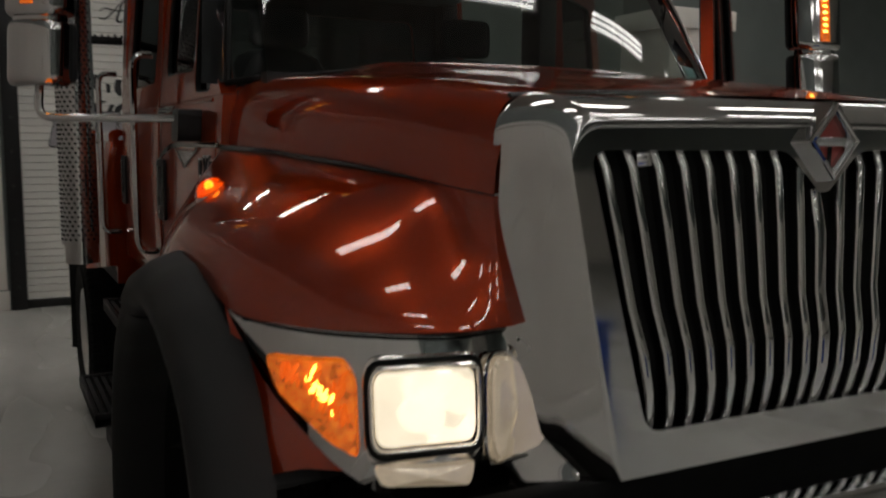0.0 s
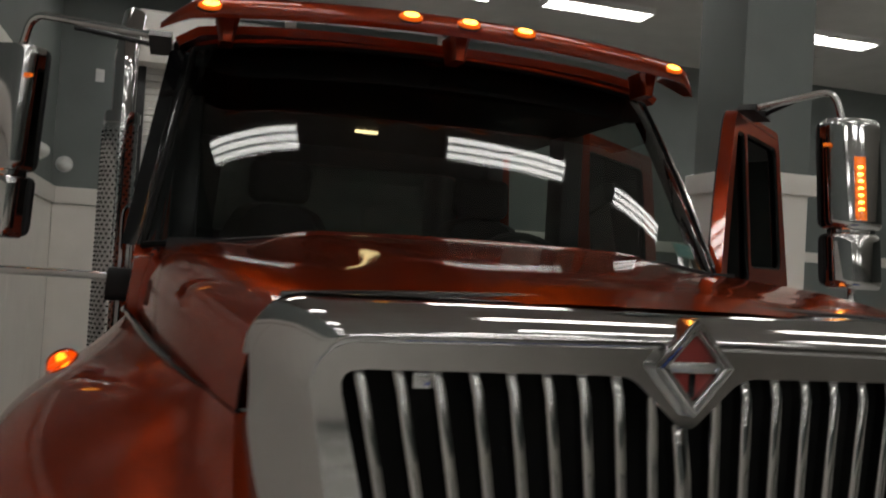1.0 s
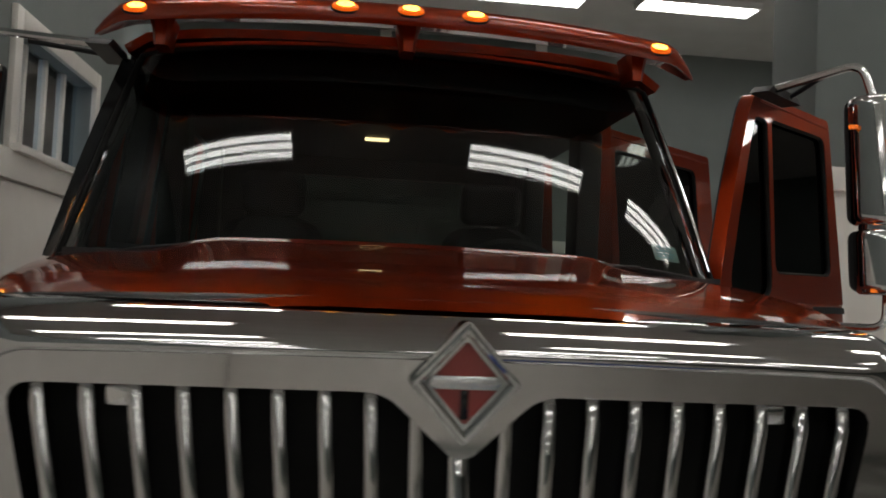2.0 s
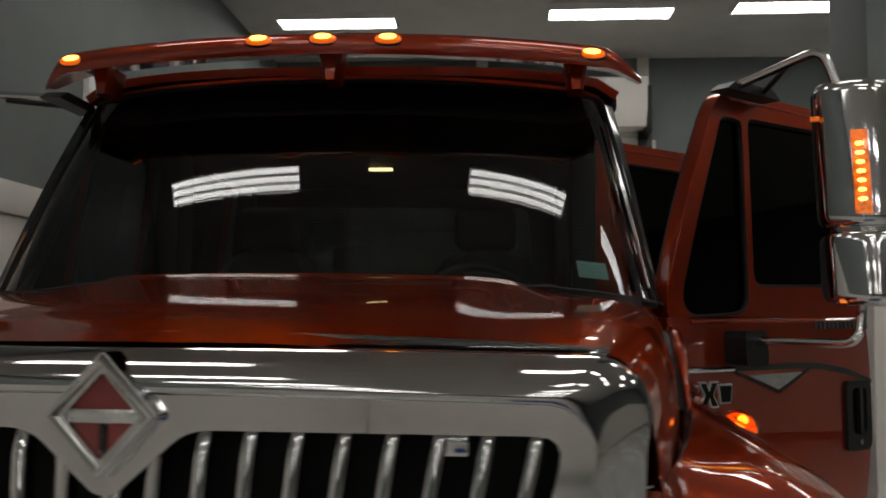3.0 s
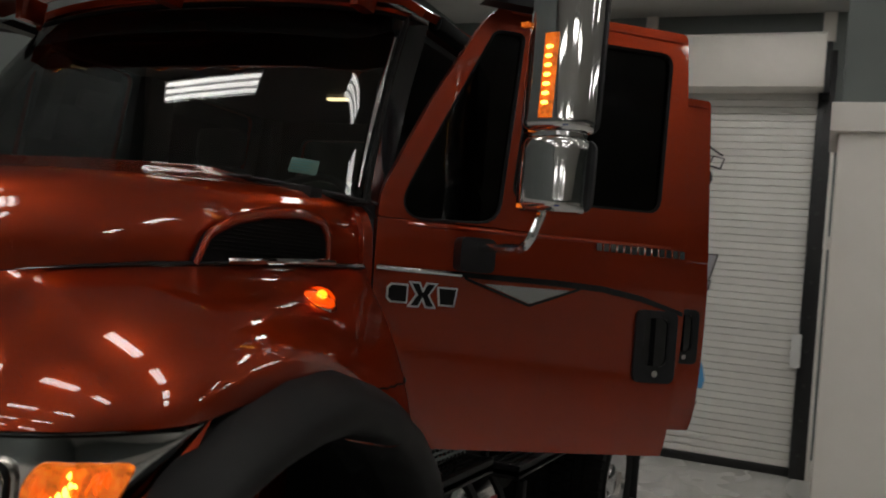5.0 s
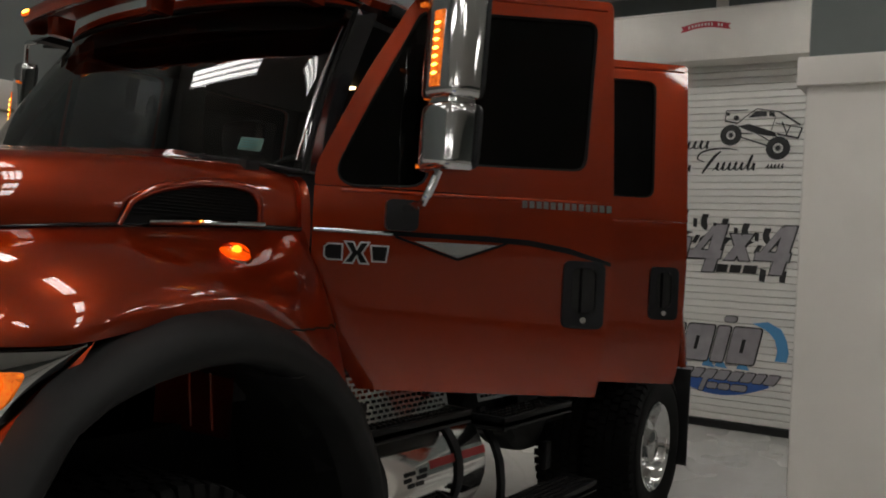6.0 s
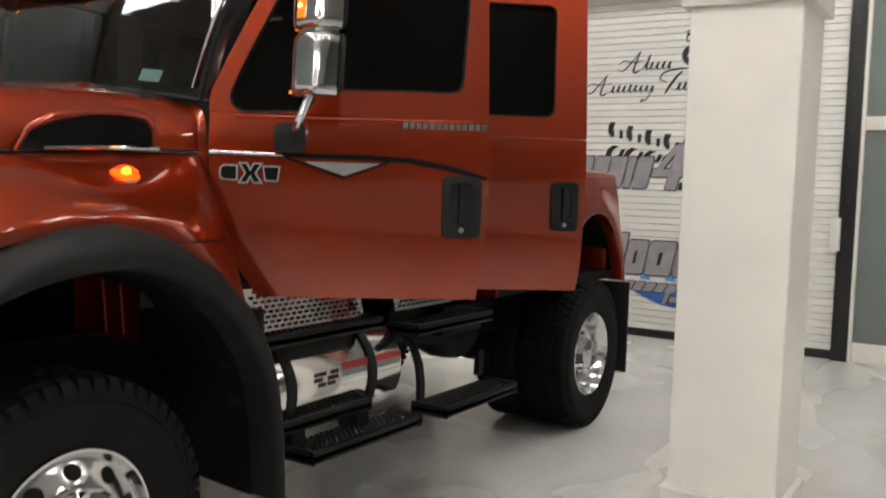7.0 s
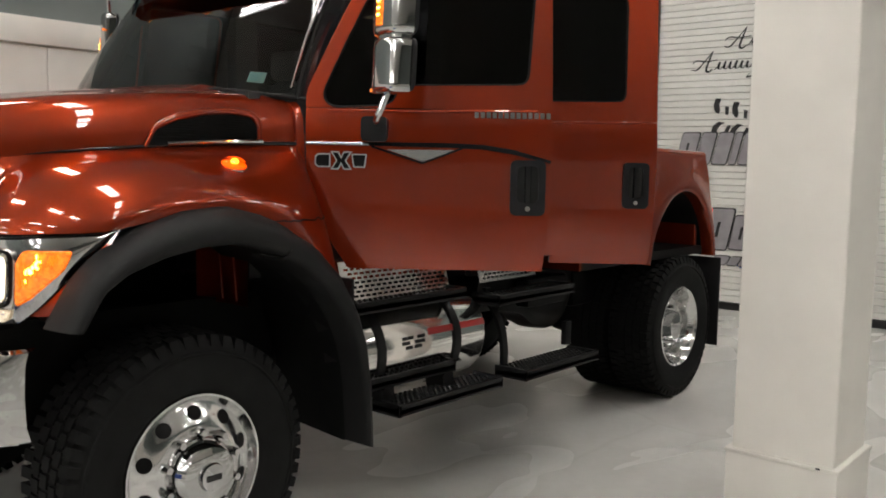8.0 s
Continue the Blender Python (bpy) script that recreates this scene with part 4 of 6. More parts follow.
def surround_half():
    """Inner point, outer point and share of the rolled profile, from the foot of a side to the middle of the top."""
    out = []
    for k in range(22):
        z = 1.135 + 0.613 * k / 21
        s = min(max((z - 1.62) / 0.128, 0.0), 1.0)
        zo = z + 0.042 * s
        out.append((V((smooth_table(z, SIDE_IN), z)), V((smooth_table(zo, SIDE_OUT), zo)), 0.16 * s * s))
    for k in range(1, 17):
        a = math.pi / 2 * k / 16
        c, d = math.cos(a), math.sin(a)
        out.append((V((0.594 + 0.070 * c, 1.748 + 0.070 * d)), V((0.662 + 0.098 * c, 1.790 + 0.100 * d)), 0.16 + 0.84 * (3 * (k / 16) ** 2 - 2 * (k / 16) ** 3)))
    for k in range(1, 13):
        u = 1 - k / 12
        lift = 0.006 * (1 - u * u)
        out.append((V((0.594 * u, 1.818 + lift)), V((0.662 * u, 1.890 + lift)), 1.0))
    return out


half = surround_half()
whole = [(V((-i.x, i.y)), V((-o.x, o.y)), w) for i, o, w in half] + [h for h in reversed(half[:-1])]
path = [i for i, o, w in whole]
rows = []
for i, o, w in whole:
    row = []
    for n in range(34):
        k = n / 3
        f = lerp(smooth_table(k, [(j, q[0]) for j, q in enumerate(RAKED)]), smooth_table(k, [(j, q[0]) for j, q in enumerate(ROLL)]), w)
        e = lerp(smooth_table(k, [(j, q[1]) for j, q in enumerate(RAKED)]), smooth_table(k, [(j, q[1]) for j, q in enumerate(ROLL)]), w)
        q = i.lerp(o, f)
        row.append(V((q.x, gy(i.y) * (1 - f) + e, q.y)))
    rows.append(row)
SURROUND = part("grille_surround", loft(rows), CHROME, TRUCK, "heavy chrome grille surround reflecting the lights", 60)
opening = [(-0.625, 1.777, 0.04), (-0.112, 1.777, 0.03), (-0.014, 1.688, 0.01), (0.014, 1.688, 0.01), (0.112, 1.777, 0.03), (0.625, 1.777, 0.04), (0.488, 1.222, 0.04), (-0.488, 1.222, 0.04)]
outer = [(p.x, p.y) for p in path]
part("grille_face", plate(outer, lambda a, b, d: V((a, gy(b) + d, b)), 0.0, 0.03, [rounded(opening, 0.03, 4)]), CHROME, SURROUND, "flat chrome face round the opening")
for k in range(-9, 10):
    x = 0.0652 * k
    top = 1.785 if abs(k) > 2 else (1.70 if k == 0 else 1.745 if abs(k) == 1 else 1.78)
    w = 0.017 if k == 0 else 0.0112
    rows = []
    for z, dy in ((top, 0.02), (1.74, 0.004), (1.60, 0.0), (1.47, -0.002), (1.42, -0.010), (1.38, -0.016), (1.30, -0.012), (1.24, 0.004), (1.205, 0.022)):
        if z > top:
            continue
        xx = x * lerp(0.80, 1.0, (z - 1.222) / 0.55)
        y = gy(z) + dy
        rows.append([V((xx + w * q, y + dq, z)) for q, dq in ((-1, 0.03), (-1, 0.010), (-0.9, 0.004), (-0.65, 0.0008), (0, 0.0), (0.65, 0.0008), (0.9, 0.004), (1, 0.010), (1, 0.03))])
    part("grille_bar", loft(rows, close_v=True, caps=True), CHROME, SURROUND, sharp=50)
part("grille_back", boxed((-0.66, 0.07, 1.13), (0.66, 0.10, 1.80)), FRAME_BLACK, TRUCK, "black radiator screen behind the bars")
for sg in (-1, 1):
    part("sensor_clip", boxed((sg * 0.472 - 0.024, 0.02, 1.744), (sg * 0.472 + 0.024, 0.045, 1.774), 0.005), STEEL, SURROUND)
# emblem: a chrome diamond with a red field and a cross bar
dia = [(0.0, 0.090), (0.081, 0.0), (0.0, -0.090), (-0.081, 0.0)]
ina = [(x * 0.66, z * 0.66) for x, z in dia]
EM = part("emblem", plate(rounded(dia, 0.01, 3), lambda a, b, d: V((a, -0.024 + d, 1.796 + b)), 0.0, 0.05, [rounded(ina, 0.006, 3)]), CHROME, TRUCK, "chrome diamond emblem on the grille")
part("emblem_ridge", tube([V((x * 0.84, -0.024, 1.796 + z * 0.84)) for x, z in dia], 0.009, 8, closed=True), CHROME, EM)
part("emblem_field", plate(ina, lambda a, b, d: V((a, -0.012 + d, 1.796 + b)), 0.0, 0.01), BADGE_RED, EM, "dull red field")
part("emblem_bar", boxed((-0.052, -0.020, 1.786), (0.052, -0.0125, 1.806), 0.003), SILVER, EM)
part("emblem_upright", boxed((-0.006, -0.016, 1.744), (0.006, -0.0125, 1.785), 0.002), GLOSS_BLACK, EM)

# --- headlamp units ---


LAMP_LOW = [(0, 1.115), (0.5, 1.13), (0.68, 1.195), (0.8, 1.278), (0.9, 1.36), (1.0, 1.458)]


def lamp_unit(sg):
    def at(u, z, d):
        x, y = sweep_xy(u)
        x2, y2 = sweep_xy(min(u + 0.02, 1.02))
        x1, y1 = sweep_xy(max(u - 0.02, -0.02))
        n = V((y2 - y1, -(x2 - x1))).normalized()
        return V(((x + n.x * d) * sg, y + n.y * d - 0.03 * (1.43 - z), z))

    def low(u):
        return smooth_table(u, LAMP_LOW)
    def high(u):
        return 1.43 + 0.03 * u * u if u > 0 else smooth_table(u, [(-0.35, 1.23), (-0.2, 1.345), (-0.08, 1.41), (0.0, 1.43)])

    def shell(a, b):
        u = lerp(-0.33, 1.0, a)
        return at(u, lerp(low(u), high(u), b), -0.012 + 0.02 * math.sin(math.pi * b) * (1 - max(0.0, u) * 0.5))
    unit = part("headlamp", sheet(shell, 36, 12, 0.01), CHROME, TRUCK, "chrome headlamp unit with lit lamp", 50)
    part("bezel_edge", tube([at(u, high(u) - 0.003, 0.0) for u in [0.96 * k / 30 for k in range(31)]], 0.003, 6), FRAME_BLACK, unit)

    def lens(name, poly, mat, d0, d1, label, r=0.03):
        pl = rounded(poly, r, 5)
        c = V((sum(p[0] for p in pl) / len(pl), sum(p[1] for p in pl) / len(pl)))
        rows = []
        for s, d in ((1.0, d0), (1.0, d0 + 0.6 * (d1 - d0)), (0.94, d0 + 0.9 * (d1 - d0)), (0.6, d1), (0.05, d1 + 0.003)):
            rows.append([at(c.x + (p[0] - c.x) * s, c.y + (p[1] - c.y) * s, d) for p in pl])
        return part(name, loft(rows, close_v=True, caps=True), mat, unit, label)
    lens("lamp_housing", [(0.135, 1.20), (0.585, 1.195), (0.592, 1.402), (0.15, 1.402)], REFLECTOR, -0.004, 0.014, "chrome lamp housing", 0.05)
    lens("low_beam", [(0.195, 1.240), (0.553, 1.236), (0.558, 1.374), (0.20, 1.376)], HEAD, 0.004, 0.028, "lit rectangular headlamp", 0.035)
    part("lamp_rim", tube([at(p[0], p[1], 0.024) for p in rounded([(0.184, 1.231), (0.563, 1.227), (0.568, 1.383), (0.189, 1.385)], 0.04, 4)], 0.004, 8, closed=True), REFLECTOR, unit)
    part("lamp_gasket", tube([at(p[0], p[1], 0.018) for p in rounded([(0.168, 1.219), (0.575, 1.215), (0.579, 1.393), (0.173, 1.396)], 0.045, 4)], 0.006, 8, closed=True), FRAME_BLACK, unit, "black lamp gasket")
    lens("high_beam", [(-0.20, 1.19), (0.115, 1.175), (0.12, 1.385), (-0.06, 1.378), (-0.17, 1.32)], HEAD_BOWL_GLOW, 0.006, 0.03, "inner lamp bowl, the headlamp's light put in as a faint glow", 0.07)
    part("bowl_rim", tube([at(p[0], p[1], 0.010) for p in rounded([(-0.21, 1.183), (0.122, 1.168), (0.127, 1.392), (-0.06, 1.386), (-0.18, 1.325)], 0.07, 5)], 0.004, 8, closed=True), CHROME, unit)
    lens("lower_reflector", [(0.20, 1.150), (0.54, 1.160), (0.565, 1.200), (0.18, 1.195)], HEAD_BOWL_GLOW, 0.0, 0.016, "lower reflector strip with the headlamp's light put in as glow", 0.02)
    lens("turn_signal", [(0.602, 1.212), (0.68, 1.240), (0.82, 1.332), (0.855, 1.398), (0.64, 1.398), (0.606, 1.36)], AMBER_DIM, -0.004, 0.022, "faceted amber turn signal", 0.02)
    # glowing shards below put the lens's glints into the shape
    bm = bmesh.new()
    rnd = random.Random(7)
    for k in range(44):
        u = rnd.uniform(0.63, 0.80)
        z = rnd.uniform(1.275 + max(0.0, u - 0.64) * 0.62, 1.375)
        c = at(u, z, 0.022)
        bmesh.ops.create_icosphere(bm, subdivisions=1, radius=1.0, matrix=Matrix.Translation(c) @ Matrix.Rotation(rnd.uniform(-0.5, 0.9), 4, "Y") @ Matrix.Diagonal((rnd.uniform(0.003, 0.007), 0.003, rnd.uniform(0.009, 0.022), 1)))
    tagged(part("facet", bm, AMBER, unit, "glowing facets in place of lens glints"), kind="stuff")
    bm = bmesh.new()
    bmesh.ops.create_uvsphere(bm, u_segments=12, v_segments=8, radius=0.010, matrix=Matrix.Translation(at(0.69, 1.33, 0.020)))
    for k in range(14):
        w = max(-1.6, min(1.6, rnd.gauss(0.0, 1.0)))
        c = at(0.695 + 0.022 * w + rnd.uniform(-0.012, 0.012), 1.338 + 0.018 * w + rnd.uniform(-0.014, 0.014), 0.023)
        bmesh.ops.create_icosphere(bm, subdivisions=1, radius=1.0, matrix=Matrix.Translation(c) @ Matrix.Rotation(rnd.uniform(-0.5, 0.9), 4, "Y") @ Matrix.Diagonal((rnd.uniform(0.003, 0.006), 0.003, rnd.uniform(0.006, 0.014), 1)))
    part("bulb", bm, AMBER_HOT, unit, "lit amber bulb with glowing shards for its glints")


for sg in (1, -1):
    lamp_unit(sg)
    # painted cheek below the lamp, down to the bumper
    rows = []
    for k in range(9):
        u = 0.62 + 0.38 * k / 8
        x, y = sweep_xy(u)
        lo = smooth_table(u, LAMP_LOW)
        rows.append([V((x * sg, y + 0.02, lo + 0.01)), V((lerp(x, 1.20, 0.5) * sg, lerp(y, 0.22, 0.5) + 0.01, lerp(lo, 1.2, 0.5))), V((lerp(x, 1.21, 0.9) * sg, lerp(y, 0.24, 0.8), 1.17 + 0.12 * (k / 8)))])
    part("lamp_cheek", loft(rows), PAINT, TRUCK, "copper panel below the headlamp")

# --- bumper ---
rows = []
for x, y in ((-1.13, 0.10), (-1.12, 0.03), (-1.07, -0.06), (-0.97, -0.12), (-0.5, -0.16), (0, -0.17), (0.5, -0.16), (0.97, -0.12), (1.07, -0.06), (1.12, 0.03), (1.13, 0.10)):
    rows.append([V((x * k, y + dy, z)) for k, dy, z in ((0.985, 0.045, 1.085), (1.0, 0.012, 1.075), (1.0, 0.0, 1.03), (1.0, -0.004, 0.93), (1.0, 0.0, 0.83), (0.995, 0.015, 0.78), (0.985, 0.06, 0.77))])
part("bumper", loft(rows), CHROME, TRUCK, "chrome front bumper", 50)
part("valance", boxed((-1.0, 0.0, 0.80), (1.0, 0.05, 1.13), 0.01), FRAME_BLACK, TRUCK, "black panel between bumper and grille")

# --- cab shell ---


def windshield_at(a, b):
    u = 2 * a - 1
    x = u * lerp(0.965, 0.855, b)
    fold = max(0.0, (abs(u) - 0.90) / 0.10) ** 2
    y = lerp(1.165 + 0.05 * u * u + 0.095 * u ** 4 + 0.05 * fold, 1.63 + 0.03 * u * u + 0.05 * u ** 4 + 0.035 * fold, b) - 0.02 * math.sin(math.pi * b)
    z = lerp(2.018 - 0.05 * u * u, 2.69 - 0.045 * u * u, b)
    return V((x, y, z))


WS = part("windshield", sheet(windshield_at, 60, 10), WINDSHIELD, TRUCK, "curved windshield with a dark top band", 80)
WS.visible_shadow = False
edge = [windshield_at(k / 24, 0) for k in range(25)] + [windshield_at(1, k / 12) for k in range(1, 13)] + [windshield_at(1 - k / 24, 1) for k in range(1, 25)] + [windshield_at(0, 1 - k / 12) for k in range(1, 12)]
part("windshield_seal", tube(edge, 0.011, 8, closed=True), FRAME_BLACK, TRUCK, "black rubber windshield seal")
part("shade_band", sheet(lambda a, b: windshield_at(0.02 + 0.96 * a, lerp(0.82 + 0.10 * abs(2 * a - 1) ** 14, 0.995, b)) + V((0, 0.012, -0.004)), 30, 3, 0.004), INTERIOR, TRUCK, "black header band behind the glass")
for sg in (1, -1):
    rows = []
    for k in range(9):
        b = k / 8
        p = windshield_at(1, b)
        rows.append([V((q[0] * sg, q[1], q[2])) for q in ((p.x - 0.012, p.y - 0.004, p.z), (p.x + 0.014, p.y + 0.0, p.z), (p.x + 0.03, p.y + 0.035, p.z - 0.004), (lerp(1.0, 0.905, b) + (0.0 if sg > 0 else 0.03), p.y + (0.075 if sg > 0 else 0.06), p.z), (p.x - 0.03, p.y + 0.07, p.z))])
    part("windshield_pillar", loft(rows, close_v=True, caps=True), GLOSS_BLACK, TRUCK, "slim black windshield pillar")
    rows = [[V((sg * x, y, z)) for x, y in ((0.90, 1.345), (w0, 1.345), (w0 + 0.006, 1.360), (w0 + 0.016, 1.374), (0.93, 1.40), (0.90, 1.40))] for z, w0 in ((1.40, 0.995), (1.55, 0.995), (1.80, 0.988), (1.89, 0.978), (1.935, 0.958), (1.955, 0.935))]
    part("cowl_side", loft(rows, close_v=True, caps=True), PAINT, TRUCK, "copper cowl side")
# polished strip added on this side alone to carry the bright edge streak
part("edge_strip", tube([windshield_at(0.992, 0.06 + 0.80 * k / 12) + V((0.004, -0.010, 0.003)) for k in range(13)], [0.003 + 0.0045 * math.sin(math.pi * min(max(k / 12, 0.08), 0.92)) for k in range(13)], 10), STEEL, TRUCK, "thin polished strip along the glass edge, added for its bright streak")
# cowl panel below the glass
part("cowl", sheet(lambda a, b: V(((2 * a - 1) * 0.76, lerp(1.09, 1.20, b) + 0.11 * (2 * a - 1) ** 2, lerp(1.940, 1.992, b) - 0.045 * (2 * a - 1) ** 2)), 24, 2, 0.006), BLACK, TRUCK, "black cowl panel with wipers")
for sg, x0 in ((1, 0.35), (-1, -0.75)):
    pts = [windshield_at((x0 + 0.65 * k / 8 + 0.965) / 1.93, 0.004 + 0.016 * math.sin(math.pi * k / 8)) + V((0, -0.018, 0.002)) for k in range(9)]
    w = part("wiper", tube(pts, 0.005, 6), INTERIOR, TRUCK, "parked wiper blade")
    part("wiper_arm", tube([pts[0] + V((0, -0.01, -0.012)), pts[4] + V((0, -0.010, 0.004))], 0.005, 6), INTERIOR, w)

# roof
def roof_row(t):
    y = lerp(1.66, 3.56, t)
    h = 0.035 * math.sin(math.pi * min(t * 2.5, 1) / 2)
    pts = []
    for k in range(25):
        u = -1 + 2 * k / 24
        x = 0.905 * (abs(u) ** 0.9) * (1 if u > 0 else -1)
        z = 2.685 + h + 0.035 * (1 - u ** 4) - (0.03 if abs(u) > 0.99 else 0)
        pts.append(V((x, y + (0.10 * u * u if t == 0 else 0.09 * u * u * (1 - t)), z)))
    return pts


part("roof", sheet(lambda a, b: roof_row(a)[round(b * 24)], 12, 24, -0.03), PAINT, TRUCK, "copper cab roof", 60)
part("header", sheet(lambda a, b: windshield_at(a, 1.0) + V((0, 0.005 + 0.03 * b, 0.010 + 0.022 * b)), 28, 3, 0.008), PAINT, TRUCK, "copper strip above the windshield")
for sg in (1, -1):
    lo, hi = sorted((sg * 0.87, sg * 0.928))
    part("roof_rail", boxed((lo, 1.88, 2.645), (hi, 3.56, 2.70), 0.012), FRAME_BLACK, TRUCK, "black weatherstrip over the doors")
    for y0, y1 in ((2.40, 2.50), (3.44, 3.57)):
        rows = [[V((sg * x, y, z)) for x, y in ((w, y0), (w, y1), (w - 0.07, y1), (w - 0.07, y0))] for z, w in ((1.2, 0.985), (1.9, 0.985), (2.66, 0.945))]
        part("door_pillar", loft(rows, close_v=True, caps=True), PAINT, TRUCK, "copper door pillar")
    lo, hi = sorted((sg * 0.86, sg * 0.921))
    part("sill", boxed((lo, 1.32, 1.14), (hi, 3.57, 1.235), 0.012), PAINT, TRUCK, "copper door sill")
rear = [(-0.95, 1.2), (0.95, 1.2), (0.92, 2.68), (-0.92, 2.68)]
hole = rounded([(-0.70, 2.02), (0.70, 2.02), (0.66, 2.50), (-0.66, 2.50)], 0.05)
part("cab_back", plate(rear, lambda a, b, d: V((a, 3.53 + d, b)), 0.0, 0.04, [hole]), PAINT, TRUCK, "copper rear cab wall with a window")
part("back_window", plate(hole, lambda a, b, d: V((a, 3.548 + d, b)), 0.0, 0.005), DARK_BACK, TRUCK).visible_shadow = False
part("cab_floor", boxed((-0.88, 1.2, 1.20), (0.88, 3.53, 1.25)), INTERIOR, TRUCK, "black cab floor mat")
part("firewall", boxed((-0.90, 1.16, 1.2), (0.90, 1.22, 1.99)), INTERIOR, TRUCK)
for sg in (1, -1):
    for y0, y1 in ((2.36, 2.54), (3.40, 3.525)):
        lo, hi = sorted((sg * 0.80, sg * 0.905))
        part("pillar_trim", boxed((lo, y0, 1.25), (hi, y1, 2.62), 0.02), INTERIOR, TRUCK, "dark pillar trim")
part("back_trim", plate([(-0.9, 1.25), (0.9, 1.25), (0.88, 2.62), (-0.88, 2.62)], lambda a, b, d: V((a, 3.50 + d, b)), 0.0, 0.025, [hole]), INTERIOR, TRUCK, "dark rear cab trim")
part("dome_lamp", boxed((-0.085, 2.80, 2.588), (0.025, 2.83, 2.602), 0.004), DOME, TRUCK, "small warm dome lamp, lit")
part("headliner", boxed((-0.87, 1.80, 2.60), (0.87, 3.52, 2.63), 0.01), INTERIOR, TRUCK, "dark headliner")

# visor over the windshield
def visor_row(u):
    x = 0.965 * u
    y = 1.42 + 0.115 * abs(u) ** 2.2 + 0.05 * max(0, abs(u) - 0.9) / 0.1
    tip = max(0.0, abs(u) - 0.86) / 0.14
    z = 2.748 - 0.036 * abs(u) ** 2 - 0.042 * tip ** 1.7
    s = 1 - 0.72 * tip ** 1.5
    prof = [(-0.050, -0.006), (-0.045, 0.014), (-0.03, 0.028), (0.0, 0.036), (0.08, 0.040), (0.17, 0.034), (0.20, 0.022), (0.17, 0.012), (0.06, 0.0), (0.0, -0.018), (-0.022, -0.034), (-0.036, -0.036), (-0.047, -0.024)]
    return [V((x, y + a * s, z + b * s)) for a, b in prof]


VISOR = part("sun_visor", loft([visor_row(-1 + 2 * k / 64) for k in range(65)], close_v=True, caps=True), PAINT, TRUCK, "arched copper sun visor with amber lamps", 45)
for x in (-0.76, 0.0, 0.76):
    u = x / 0.955
    y = 1.42 + 0.115 * abs(u) ** 2.2
    rows = [[V((x + a * w, y + b, z)) for a, b in ((-1, 0.06), (-0.6, 0.045), (0.6, 0.045), (1, 0.06), (1, 0.15), (-1, 0.15))] for z, w in ((2.74 - 0.03 * u * u, 0.038), (2.70 - 0.03 * u * u, 0.028), (2.655 - 0.03 * u * u, 0.022))]
    part("visor_bracket", loft(rows, close_v=True, caps=True), PAINT, VISOR, "painted visor bracket")
for x in (-0.817, -0.2, -0.004, 0.192, 0.80):
    u = x / 0.955
    c = V((x, 1.42 + 0.115 * abs(u) ** 2.2 - 0.043, 2.748 - 0.046 * u * u + 0.003))
    lamp = part("roof_lamp", turned([(-0.006, 0.046), (0.004, 0.046), (0.007, 0.042)], (0, 0, 0), 20), BLACK, VISOR, "black lamp seat")
    tilt = pose(0, 0, 0, 60, 0, 0)
    lamp.matrix_local = Matrix.Translation(c) @ Matrix.Rotation(radians(4 * u), 4, "Y") @ tilt @ Matrix.Diagonal((1.0, 0.46, 0.6, 1))
    rows = [[V((r * math.cos(2 * math.pi * k / 20), r * math.sin(2 * math.pi * k / 20), z)) for k in range(20)] for z, r in ((0.006, 0.041), (0.018, 0.039), (0.026, 0.03), (0.03, 0.015), (0.031, 0.002))]
    part("lens", loft(rows, close_v=True), AMBER, lamp, "glowing amber lens")
    rows = [[V((r * math.cos(2 * math.pi * k / 16), r * math.sin(2 * math.pi * k / 16), z)) for k in range(16)] for z, r in ((0.026, 0.001), (0.0275, 0.026), (0.0315, 0.022), (0.034, 0.004))]
    part("bulb", loft(rows, close_v=True), AMBER_HOT, lamp)

# --- doors ---
DX, DY = 0.7673, 0.6413


BULGE = [(1.18, -0.022), (1.24, -0.010), (1.35, 0.001), (1.55, 0.006), (1.75, 0.003), (1.86, -0.001), (1.93, -0.008)]


def door_place(origin, open_door, sg):
    ox, oy = origin

    def at(s, z, n):
        n = n + (smooth_table(z, BULGE) if z < 1.93 else -0.008 - 0.10 * (z - 1.93))
        if open_door:
            return V((ox + s * DX + n * DY, oy + s * DY - n * DX, z))
        return V((ox + sg * n, oy + s, z))
    return at


# front and rear edges of the door skins: (z, s)
F_FRONT = [(1.24, 0.15), (1.40, 0.052), (1.60, -0.022), (1.78, -0.034), (1.93, -0.034)]
F_REAR = [(1.24, 0.996), (1.5, 1.02), (1.74, 1.03), (1.93, 1.024)]
R_FRONT = [(1.185, 0.50), (1.235, 0.50), (1.24, 0.0), (1.93, 0.0)]
R_REAR = [(1.185, 1.02), (1.30, 1.032), (1.75, 1.045), (1.93, 1.042)]
F_TOP = [(-0.034, 1.932, 0.01), (-0.034, 2.0, 0.05), (0.112, 2.32, 0.1), (0.275, 2.61, 0.06), (0.335, 2.665, 0.04), (1.010, 2.674, 0.03), (1.018, 2.3, 0.1), (1.024, 1.932, 0.01)]
R_TOP = [(0.0, 1.932, 0.01), (0.0, 2.63, 0.04), (0.06, 2.672, 0.04), (1.036, 2.674, 0.022), (1.042, 1.932, 0.01)]
QUARTER = [(0.305, 2.575, 0.03), (0.412, 2.575, 0.03), (0.354, 1.945, 0.07), (0.07, 1.930, 0.05), (0.030, 1.985, 0.05), (0.120, 2.19, 0.1)]
